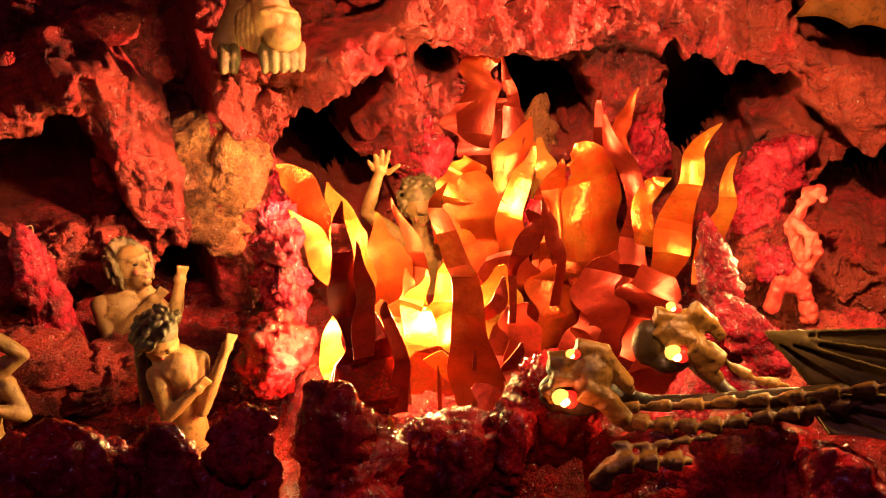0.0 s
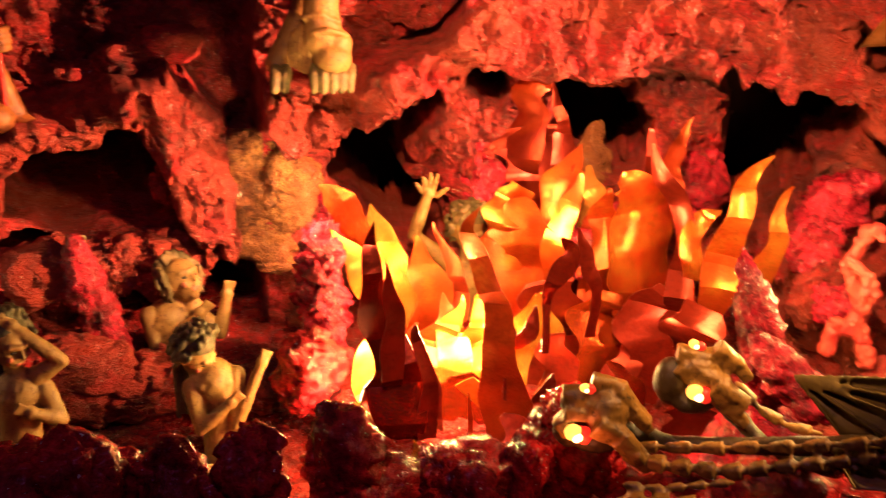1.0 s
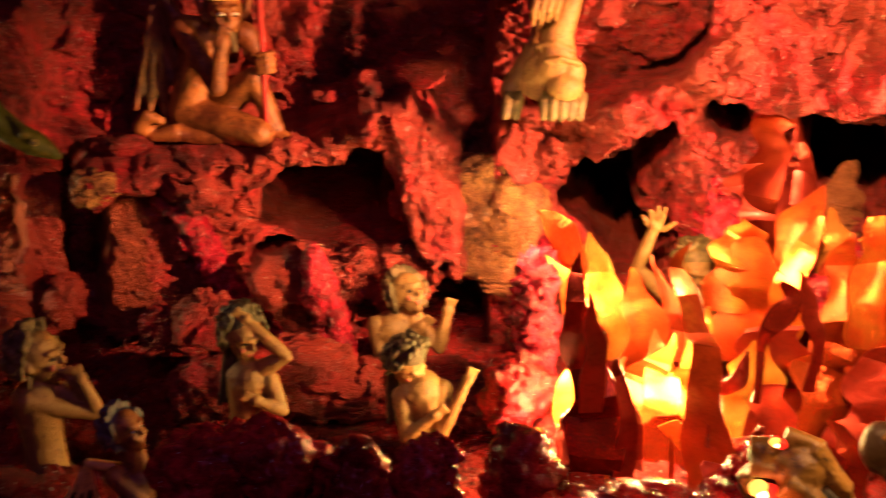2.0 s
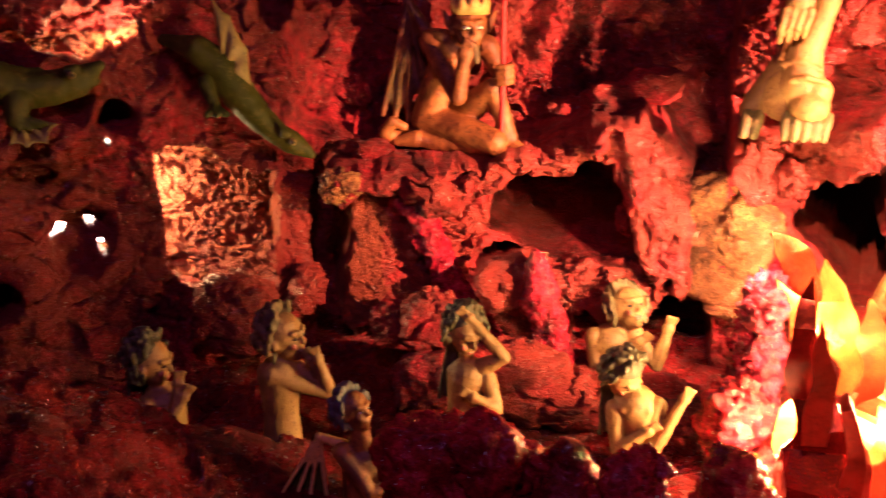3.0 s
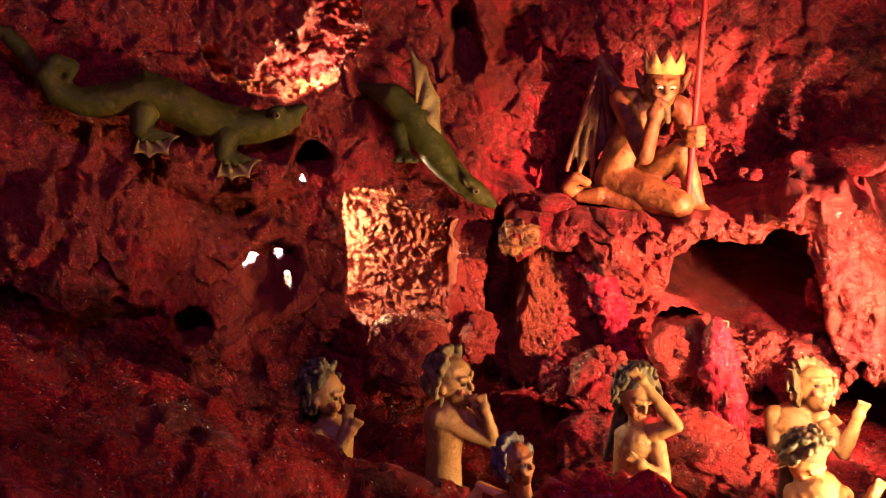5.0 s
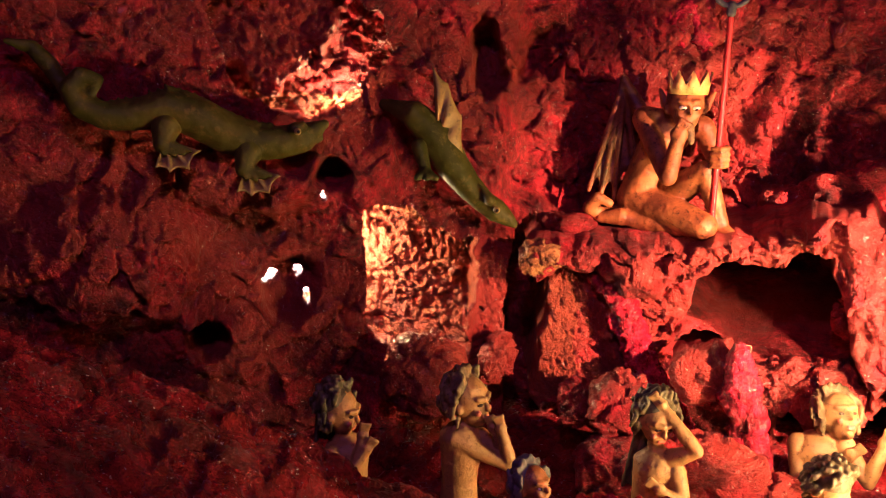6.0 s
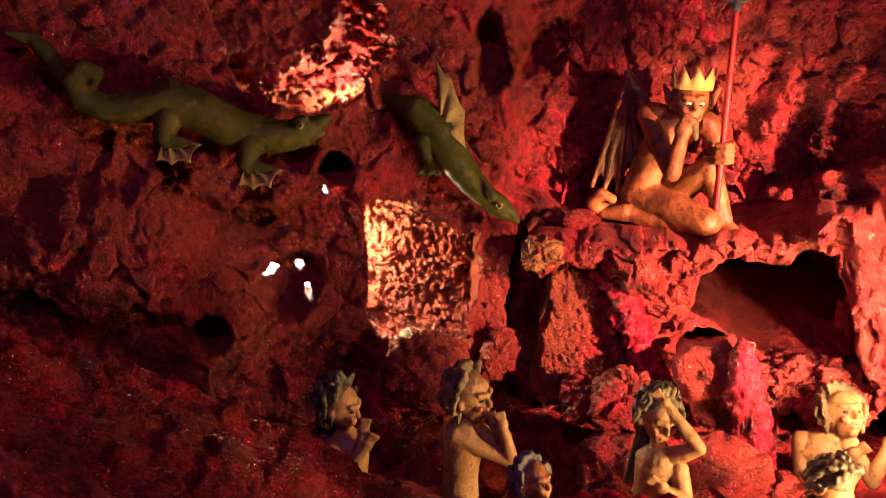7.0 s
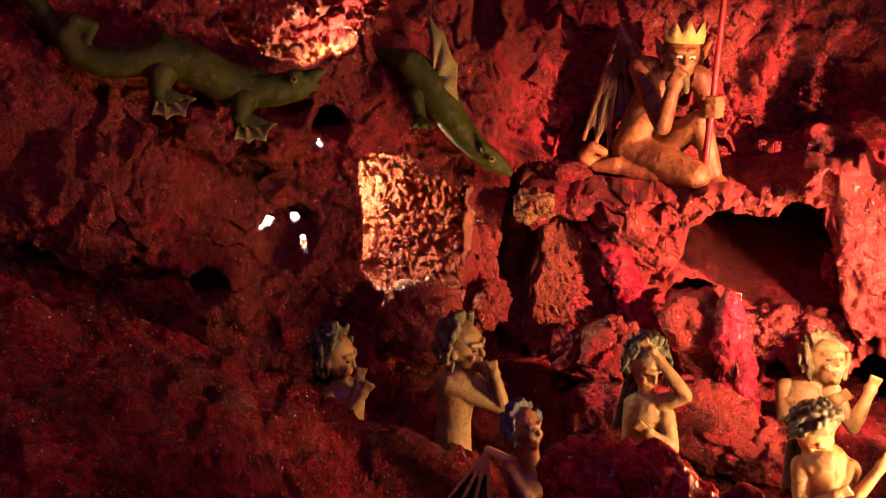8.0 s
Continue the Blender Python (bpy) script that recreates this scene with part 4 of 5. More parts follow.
def add_block(bm, p0, p1, wide, high, lean):
    """A bevelled block along p0 to p1, leaning by so many degrees."""
    p0, p1 = Vector(p0), Vector(p1)
    axis = (p1 - p0).normalized()
    up = (Vector((0, 0, 1)) - axis * axis.z).normalized()
    up = Matrix.Rotation(radians(lean), 3, axis) @ up
    side = axis.cross(up)
    ends = []
    for p, k in ((p0, 1.0), (p1, 0.72)):
        ends.append([bm.verts.new(p + side * (wide * k * a) + up * (high * k * b_)) for a, b_ in ((-1, -0.6), (-0.6, -1), (0.6, -1), (1, -0.6), (1, 0.6), (0.6, 1), (-0.6, 1), (-1, 0.6))])
    for k in range(8):
        bm.faces.new((ends[0][k], ends[0][(k + 1) % 8], ends[1][(k + 1) % 8], ends[1][k]))
    bm.faces.new(ends[0][::-1])
    bm.faces.new(ends[1])


def chain(points, radii):
    return [(points[i], radii[i], points[i + 1], radii[i + 1]) for i in range(len(points) - 1)]


def welded(solids, voxel, rounds=2):
    """One skin round overlapping solids: (p0, r0, p1, r1) limbs, or (centre, (rx, ry, rz)[, turn]) ovals."""
    bm = bmesh.new()
    for s in solids:
        if len(s) == 5:
            add_block(bm, *s)
        elif len(s) == 4:
            add_capsule(bm, *s)
        else:
            add_oval(bm, *s)
    me = bpy.data.meshes.new("raw")
    bm.to_mesh(me)
    bm.free()
    ob = new("raw", me)
    mod = ob.modifiers.new("remesh", "REMESH")
    mod.mode, mod.voxel_size, mod.use_smooth_shade = "VOXEL", voxel, True
    soft = ob.modifiers.new("soft", "SMOOTH")
    soft.iterations, soft.factor = rounds, 0.5
    dg = bpy.context.evaluated_depsgraph_get()
    out = bpy.data.meshes.new_from_object(ob.evaluated_get(dg))
    bpy.data.objects.remove(ob)
    return out


def statue(name, groups, label, category, m, group="", rough=0.00022):
    """groups: (solids, material, voxel) welded each, or (mesh, material); rough: depth of the knife marks."""
    bm = bmesh.new()
    mats = []
    for k, g in enumerate(groups):
        me = welded(g[0], g[2], 3) if len(g) == 3 else g[0]
        start = len(bm.faces)
        bm.from_mesh(me)
        bm.faces.ensure_lookup_table()
        for f in bm.faces[start:]:
            f.material_index, f.smooth = k, True
        mats.append(g[1])
    bm.normal_update()
    co = np.array([v.co[:] for v in bm.verts])
    push = rough * (fbm(co * 110 + 3.1, 2, 5) + 1.4 * flakes(co, 0.013, 6))
    for v, d, step in zip(bm.verts, push, [Vector(v.normal) for v in bm.verts]):
        v.co += step * float(d)
    me = bpy.data.meshes.new(name)
    bm.to_mesh(me)
    bm.free()
    for mt in mats:
        me.materials.append(mt)
    ob = new(name, me)
    ob.matrix_world = m
    return tagged(ob, label, category, group)


def px(points, u, deep=None):
    """Plan points (across, up[, deep]) in units of u metres to places in the figure's own axes."""
    return [(p[0] * u, (p[2] if len(p) > 2 else 0) * u, p[1] * u) for p in points]


def fingers(hand, way, spread, u, count=4, length=24, r=3.4):
    """A few carved fingers from a hand, in figure units."""
    out = []
    for k in range(count):
        t = (k - (count - 1) / 2) / max(count - 1, 1)
        tip = (hand[0] + way[0] * length + spread[0] * t * 16, hand[1] + way[1] * length + spread[1] * t * 16, (hand[2] if len(hand) > 2 else 0) - 3)
        root = (hand[0] + spread[0] * t * 9, hand[1] + spread[1] * t * 9, hand[2] if len(hand) > 2 else 0)
        a, c = px([root, tip], u)
        out.append((a, r * u, c, r * 0.8 * u))
    return out


def head_solids(c, u, face, size=1.0):
    """A carved head at c in figure units; face: the way it looks (across, up, deep)."""
    s = u * size
    C = Vector(px([c], u)[0])
    f = Vector((face[0], face[2], face[1])).normalized()
    up = (Vector((0, 0, 1)) - f * f.z).normalized()
    side = f.cross(up)
    at = lambda a, h, d: tuple(C + (side * a + up * h + f * d) * s)
    skin = [(at(0, 6, -4), (27 * s, 27 * s, 31 * s)), (at(0, -8, 7), (19 * s, 19 * s, 24 * s)), (at(0, -22, 13), 8.5 * s, at(0, -25, 16), 7.5 * s),
            (at(0, 7, 24.5), 2.8 * s, at(0, -3, 29.5), 3.8 * s), (at(-12, 11, 21.5), 3.4 * s, at(-3, 10, 24.5), 3.0 * s), (at(12, 11, 21.5), 3.4 * s, at(3, 10, 24.5), 3.0 * s),
            (at(-13, -6, 18.5), 5 * s, at(-10, -9, 20), 5 * s), (at(13, -6, 18.5), 5 * s, at(10, -9, 20), 5 * s),
            (at(-5, -13.5, 24.5), 2.4 * s, at(5, -13.5, 24.5), 2.4 * s), (at(-4, -17.5, 23.5), 2.6 * s, at(4, -17.5, 23.5), 2.6 * s),
            (at(27, 0, -2), 5.5 * s, at(27, -6, 0), 4 * s), (at(-27, 0, -2), 5.5 * s, at(-27, -6, 0), 4 * s)]
    rs = random.Random(int(c[0] * 7 + c[1]))
    hair = [(at(0, 12, -9), (27 * s, 27 * s, 26 * s))]
    for k in range(120):
        a, e = rs.uniform(-2.0, 2.0), rs.uniform(-0.9, 1.5)
        r = 30 + rs.uniform(0, 8)
        c0 = (r * math.sin(a) * math.cos(e), 12 + r * math.sin(e), -9 - r * math.cos(a) * math.cos(e))
        b_ = rs.uniform(-0.7, 0.7)
        c1 = (c0[0] + 7 * math.sin(b_), c0[1] - 8 - rs.uniform(0, 5), c0[2] + 5 * math.cos(b_) - 3)
        hair.append((at(*c0), rs.uniform(3.2, 5.2) * s, at(*c1), rs.uniform(2.0, 3.4) * s))
    skin += [(at(-15, 13, 20), 3.4 * s, at(-4, 12.5, 25), 3.2 * s), (at(15, 13, 20), 3.4 * s, at(4, 12.5, 25), 3.2 * s)]
    eyes = [(at(x, 4.0, 21.6), (4.2 * s, 4.2 * s, 2.2 * s)) for x in (-9.5, 9.5)]
    pupils = [(at(x, 3.8, 24.4), (2.2 * s,) * 3) for x in (-9.3, 9.3)]
    return skin, hair, eyes, pupils


def blush_solids(c, u, face, size=1.0):
    s = u * size
    C = Vector(px([c], u)[0])
    f = Vector((face[0], face[2], face[1])).normalized()
    up = (Vector((0, 0, 1)) - f * f.z).normalized()
    side = f.cross(up)
    at = lambda a, h, d: tuple(C + (side * a + up * h + f * d) * s)
    return [(at(-13, -6.5, 21.3), (4.5 * s,) * 3), (at(13, -6.5, 21.3), (4.5 * s,) * 3), (at(-5, -14.5, 25.5), 2.2 * s, at(5, -14.5, 25.5), 2.2 * s), (at(-3.5, -18, 25), 2.2 * s, at(3.5, -18, 25), 2.2 * s)]


def soul(name, az, rho, z, u, head, face, torso, arms, label, extra=(), size=1.0, turn=0.0, hair=HAIR, skin=FLESH, beard=False, locks_to=None):
    """A bare carved figure from the hips up, in units of u metres over its foot."""
    body, locks, eyes, pupils = head_solids(head, u, face, size)
    (hx, hy), (wx, wy), (cx, cy) = torso
    hip, waist, chest = px([(hx, hy), (wx, wy), (cx, cy)], u)
    body += [(hip, 36 * u, waist, 31 * u), (waist, 31 * u, chest, 39 * u), ((chest[0] - 20 * u, chest[1], chest[2] + 8 * u), 20 * u, (chest[0] + 20 * u, chest[1], chest[2] + 8 * u), 20 * u)]
    body += [((chest[0] + k * 15 * u, chest[1] - 26 * u, chest[2] + 2 * u), (15 * u, 9 * u, 11 * u)) for k in (-1, 1)]
    body += [((waist[0] + k * 16 * u, waist[1] - 20 * u, waist[2] + h * u), 3.4 * u, (waist[0] + k * 26 * u, waist[1] - 10 * u, waist[2] + (h + 5) * u), 3 * u) for k in (-1, 1) for h in (18, 28, 38)]
    neck = px([head], u)[0]
    body.append((chest, 16 * u, (neck[0], neck[1], neck[2] - 14 * u), 13 * u))
    body += [((hip[0], hip[1], hip[2] - 70 * u), 40 * u, hip, 33 * u)]
    for shoulder, elbow, hand in arms:
        s, e, h = px([shoulder, elbow, hand], u)
        mid, low = Vector(s).lerp(Vector(e), 0.5), Vector(e).lerp(Vector(h), 0.3)
        body += [(s, 17 * u, tuple(mid), 14.5 * u), (tuple(mid), 14.5 * u, e, 10.5 * u), (e, 11 * u, tuple(low), 12.5 * u), (tuple(low), 12.5 * u, h, 8 * u), (h, (11 * u, 9 * u, 12 * u))]
        w_ = Vector((hand[0] - elbow[0], hand[1] - elbow[1], 0)).normalized()
        body += fingers(hand, (w_.x, w_.y), (-w_.y, w_.x), u)
    body += list(extra)
    if locks_to:
        for k in range(7):
            x, d = head[0] - 18 * face[0] + 5 * (k - 3), 6 * (k % 3) + 14
            locks += chain(px([(x, head[1] + 10, d), (x - 6, head[1] - 30, d + 4), (head[0] + locks_to[0] + 4 * (k - 3), locks_to[1] + 6 * (k % 2), d)], u), [8 * u, 7 * u, 4 * u])
    groups = [(body, skin, 2.1 * u), (locks, hair, 2.1 * u), (eyes, DEEP, 1.0 * u), (blush_solids(head, u, face, size), BLUSH, 1.2 * u)]
    if beard:
        C = px([head], u)[0]
        f = Vector((face[0], face[2], face[1])).normalized()
        groups.append(([((C[0] + f.x * 24 * u, C[1] + f.y * 24 * u, C[2] - 20 * u), 9 * u, (C[0] + f.x * 28 * u, C[1] + f.y * 28 * u, C[2] - 44 * u), 4 * u)], hair, 2 * u))
    return statue(name, groups, label, "figure", frame_at(az, rho, z, turn), "carved sufferers")


U = 0.00084
soul("carved_figure", 30.2, 1.27, 0.915, U, (-2, 98), (0.9, -0.2, -0.45), ((14, -110), (12, -60), (10, 20)),
     [((26, 30, -18), (20, -8, -44), (36, 68, -34)), ((-18, 30, -26), (2, -14, -52), (42, 46, -42))], "bare carved figure with long dark hair, chin on its hands", size=1.2, hair=DARKHAIR, locks_to=(-30, 40))
soul("carved_figure", 22.2, 1.27, 0.845, U, (13, 201), (0.85, 0.0, -0.55), ((-2, -10), (-2, 60), (0, 128)),
     [((-16, 140, -22), (86, 98, -32), (66, 170, -36)), ((32, 138, 0), (82, 96, -12), (54, 164, -22))], "bare carved wooden figure with both hands over its mouth", size=1.28)
soul("carved_figure", 9.8, 1.27, 0.845, U, (5, 193), (0.45, -0.35, -0.8), ((0, -30), (4, 44), (10, 108)),
     [((36, 134, -12), (74, 158, -26), (10, 230, -16)), ((44, 112, -18), (62, 62, -38), (18, 92, -48))], "bare carved figure with dark hair, arm over its head", size=1.2, hair=DARKHAIR, locks_to=(-36, 60))
soul("carved_figure", -2.3, 1.27, 0.808, U, (-34, 166), (0.6, -0.8, -0.4), ((6, -60), (0, 40), (-8, 112)),
     [((30, 118, -6), (24, 34, -34), (74, 146, -26)), ((-44, 108, -12), (-36, 40, -40), (16, 88, -48))], "bare leaning carved figure with long dark hair, hand raised", size=1.15, hair=DARKHAIR, locks_to=(-22, 40))
U = 0.00099
soul("carved_figure", -0.6, 1.52, 0.824, U, (18, 132), (0.45, 0.5, -0.75), ((-4, -40), (-8, 10), (-8, 66)),
     [((-40, 80, -8), (-34, 22, -34), (38, 92, -46)), ((30, 88, -8), (70, 44, -34), (86, 112, -26))], "bare carved figure lit yellow with both arms bent up", size=1.12)
U = 0.00097
soul("carved_figure", -19.55, 1.53, 0.933, U, (0, 94), (0.3, -0.5, -0.85), ((0, -110), (0, -60), (0, 0)),
     [((-34, 34, -10), (-98, 92, -24), (-74, 168, -20)), ((34, 16, -10), (56, -50, -20), (40, -90, -30))], "carved figure among the flames with one hand raised",
     extra=[(px([(-73 + 7 * k, 176 - abs(k) * 2, -20)], U)[0], 5 * U, px([(-71 + 12 * k, 206 - 5 * abs(k - 0.4) ** 1.5, -26)], U)[0], 3.8 * U) for k in (-2, -1, 0, 1)] + [(px([(-60, 164, -20)], U)[0], 5.5 * U, px([(-42, 180, -28)], U)[0], 4 * U)], size=1.12)


def twisted():
    P = lambda a, z, r=1.32: tuple(spot_at(a, r, z))
    body = chain([P(-43.50, 1.150, 1.320), P(-43.10, 1.129, 1.320), P(-42.75, 1.097, 1.320), P(-43.27, 1.062, 1.320), P(-44.04, 1.036, 1.320), P(-43.53, 1.001, 1.320)], [0.013, 0.009, 0.012, 0.010, 0.012, 0.014])
    body += chain([P(-42.72, 1.108, 1.305), P(-43.83, 1.095, 1.290), P(-43.74, 1.064, 1.285)], [0.008, 0.008, 0.006]) + chain([P(-44.11, 1.038, 1.305), P(-44.48, 1.070, 1.290), P(-43.90, 1.100, 1.285)], [0.009, 0.007, 0.006])
    body += [(P(-43.88, 1.157, 1.310), 0.010, P(-44.18, 1.147, 1.305), 0.006), (P(-42.65, 1.005, 1.320), 0.011, P(-42.39, 0.963, 1.320), 0.013), (P(-44.05, 1.007, 1.320), 0.011, P(-44.80, 0.957, 1.320), 0.014)]
    return statue("carved_figure", [(body, PINK, 0.0022)], "small twisted carved figure painted pink and red", "figure", Matrix(), "carved sufferers", 0.0012)


twisted()


def wing_mesh(ribs, root, u, web=0.0022, sag=0.18):
    """A bat wing: ribs are tips round a wrist; webs sag between them. Points in (across, deep, up) metres."""
    bm = bmesh.new()
    root = Vector(root)
    tips = [Vector(r) for r in ribs]
    n, m = 10, 6
    sheet = []
    for a, c in zip(tips, tips[1:]):
        for j in range(m if c is not tips[-1] else m + 1):
            t = j / m
            edge = a.lerp(c, t)
            edge = edge.lerp(root, sag * 4 * t * (1 - t))
            nrm = (a - root).cross(c - root).normalized()
            sheet.append([root.lerp(edge, i / n) + nrm * (0.012 * 4 * t * (1 - t) * math.sin(i / n * 3)) for i in range(n + 1)])
    nrm = (tips[0] - root).cross(tips[-1] - root).normalized()
    lay = [[[bm.verts.new(p + nrm * (k * web)) for p in row] for row in sheet] for k in (0, 1)]
    R, Cn = len(sheet), n + 1
    for i in range(R - 1):
        for j in range(n):
            for k in (0, 1):
                q = [lay[k][i][j], lay[k][i][j + 1], lay[k][i + 1][j + 1], lay[k][i + 1][j]]
                bm.faces.new(q if k == 0 else q[::-1])
        bm.faces.new((lay[0][i][n], lay[1][i][n], lay[1][i + 1][n], lay[0][i + 1][n]))
    for i in (0, R - 1):
        for j in range(n):
            q = [lay[0][i][j], lay[1][i][j], lay[1][i][j + 1], lay[0][i][j + 1]]
            bm.faces.new(q if i else q[::-1])
    bmesh.ops.recalc_face_normals(bm, faces=bm.faces)
    me = bpy.data.meshes.new("web")
    bm.to_mesh(me)
    bm.free()
    return me


def rock_root():
    """Crimson root of rock that bends down from under the shelf."""
    P = lambda a, z, r=1.575: tuple(spot_at(a, r, z))
    line = chain([P(14.0, 1.125, 1.60), P(12.7, 1.108), P(11.7, 1.065), P(11.0, 1.005), P(10.1, 0.950), P(9.0, 0.900), P(8.2, 0.840)], [0.014, 0.021, 0.024, 0.026, 0.031, 0.036, 0.042])
    line += chain([P(12.9, 1.06), P(11.6, 1.03, 1.58), P(10.9, 0.96, 1.57), P(10.3, 0.88, 1.57)], [0.010, 0.014, 0.018, 0.026])
    return statue("rock_root", [(line, CRIMSON, 0.0035)], "crimson rock root bending down from under the shelf", "rock", Matrix(), rough=0.0026)


rock_root()


def crown_mesh(c, r, h, points=9):
    bm = bmesh.new()
    seg = points * 4
    inner, outer = [], []
    for rr, row in ((r, outer), (r * 0.9, inner)):
        for k in range(seg):
            a = 2 * math.pi * k / seg
            up = h * (0.42 + 0.58 * abs((k % 4) / 2 - 1))
            flare = 1 + 0.14 * up / h
            row.append((bm.verts.new((c[0] + rr * math.cos(a), c[1] + rr * math.sin(a), c[2])), bm.verts.new((c[0] + rr * flare * math.cos(a), c[1] + rr * flare * math.sin(a), c[2] + up))))
    for k in range(seg):
        j = (k + 1) % seg
        bm.faces.new((outer[k][0], outer[j][0], outer[j][1], outer[k][1]))
        bm.faces.new((inner[k][0], inner[k][1], inner[j][1], inner[j][0]))
        bm.faces.new((outer[k][1], outer[j][1], inner[j][1], inner[k][1]))
        bm.faces.new((outer[k][0], inner[k][0], inner[j][0], outer[j][0]))
    me = bpy.data.meshes.new("crown")
    bm.to_mesh(me)
    bm.free()
    return me


# ---- crowned devil kneeling on the shelf ----
def devil():
    u = 0.001026
    L = lambda *p: px(p, u)
    head = (22, 213, -40)
    skin, hair, eyes, pupils = head_solids(head, u, (0.22, -0.08, -1), 1.12)
    eyes = [(c, tuple(1.5 * r for r in rr)) for c, rr in eyes]
    pupils = [(c, tuple(1.5 * r for r in rr)) for c, rr in pupils]
    hip, belly, chest = L((-46, 48, 24), (-32, 108, 12), (-2, 168, 0))
    kneeL, footL = L((64, 24, -66), (-70, 20, -10))
    kneeR, footR = L((62, 112, -44), (96, 18, -46))
    skin += [(hip, 35 * u, belly, 31 * u), (belly, 31 * u, chest, 38 * u), (L((-42, 189, 0))[0], 22 * u, L((52, 180, -6))[0], 20 * u), (chest, 20 * u, L(head)[0], 16 * u),
             (hip, 36 * u, kneeL, 24 * u), (L((58, 16, -52))[0], 17 * u, L((-40, 14, -14))[0], 14 * u), (L((-40, 14, -14))[0], 14 * u, footL, 12 * u), (footL, 16 * u, L((-104, 16, -4))[0], 10 * u),
             (L((10, 60, 10))[0], 30 * u, kneeR, 19 * u), (kneeR, 19 * u, footR, 13 * u), (footR, 13 * u, L((112, 10, -62))[0], 10 * u)]
    skin += [(L((-16 + 9 * k, 160 - 2 * k, -40 + 2 * k))[0], (9 * u, 4 * u, 7 * u)) for k in range(4)]
    skin += [(L((112 + 7 * k, 9, -60 - 4 * k))[0], 6 * u, L((126 + 6 * k, 6, -72 - 2 * k))[0], 4 * u) for k in range(3)]
    elbow, hand = L((2, 104, -76), (14, 174, -84))
    skin += [(L((-44, 190, -6))[0], 20 * u, elbow, 15 * u), (elbow, 15 * u, hand, 11 * u), (hand, (15 * u, 12 * u, 15 * u))]
    skin += fingers((12, 180, -88), (0.5, 0.8), (0.8, -0.5), u, 4, 20, 4.4)
    elbow2, hand2 = L((80, 122, 4), (80, 140, -46))
    skin += [(L((54, 180, -8))[0], 19 * u, elbow2, 14 * u), (elbow2, 14 * u, hand2, 11 * u), (hand2, (11 * u, 12 * u, 16 * u))]
    for k in range(4):
        h = 154 - 9.5 * k
        skin += chain(L((92, h, -48), (93, h, -62), (82, h - 1, -72), (68, h - 2, -66)), [4.6 * u, 4.6 * u, 4.4 * u, 4.0 * u])
    skin += [(L((-10, 217, -30))[0], 9 * u, L((-22, 241, -24))[0], 3 * u), (L((54, 217, -30))[0], 9 * u, L((66, 239, -24))[0], 3 * u)]
    tail = chain(L((-70, 22, 24), (-104, 16, 10), (-126, 32, -6), (-112, 52, -14), (-92, 44, -16)), [15 * u, 14 * u, 12 * u, 10 * u, 8 * u])
    root, wrist = L((-44, 188, 26), (-82, 250, 28))
    ribs = [Vector(c) for c in L((-52, 70, 40), (-86, 44, 26), (-112, 30, 18), (-130, 60, 8))]
    arm = [(root, 15 * u, wrist, 9 * u), (wrist, 8 * u, L((-83, 258, 26))[0], 4 * u)] + [(wrist, 7 * u, tuple(r), 4.5 * u) for r in ribs]
    web = wing_mesh([root] + ribs, wrist, u)
    beard = [(L((28, 185, -76))[0], 10 * u, L((34, 163, -86))[0], 5 * u)]
    C = L((24, 236, -36))[0]
    return statue("devil_statue", [(skin, OCHRE, 2.2 * u), (arm, OCHRE, 1.9 * u), (web, OCHRE), (tail, OCHRE, 2.4 * u), (hair[:1] + beard, HAIR, 2.4 * u),
                                   (eyes, WHITE, 0.9 * u), (pupils, BLACK, 0.7 * u), (crown_mesh(C, 32 * u, 36 * u), GOLD)],
                  "carved devil in a gold crown, kneeling with folded bat wing", "statue", frame_at(10.1, 1.655, 1.206))


devil()


def trident():
    ob = new("trident", None)
    ob.location = spot_at(7.25, 1.595, 1.218)
    tagged(ob, "long red lacquered fork with two grey prongs", "trident")

    def piece(name, solids, mat, voxel):
        me = welded(solids, voxel, 1)
        me.materials.clear()
        me.materials.append(mat)
        p = new(name, me)
        p.parent = ob
        return p
    piece("shaft", [((0, 0, 0.0), 0.0055, (0, 0, 0.37), 0.005)], REDPAINT, 0.0016)
    ring = [(0.026 * math.sin(a), 0, 0.392 - 0.02 * math.cos(a)) for a in np.linspace(-1.9, 1.9, 9)]
    piece("fork", chain([(x, y, z + 0.0) for x, y, z in ring], [0.0045] * 9) + [((0, 0, 0.362), 0.008, (0, 0, 0.374), 0.007), (ring[0], 0.0045, (ring[0][0] * 1.05, 0, 0.47), 0.003), (ring[-1], 0.0045, (ring[-1][0] * 1.05, 0, 0.47), 0.003)], BLUE, 0.0014)
    ob.matrix_world = frame_at(7.25, 1.595, 1.218)
    return ob


trident()


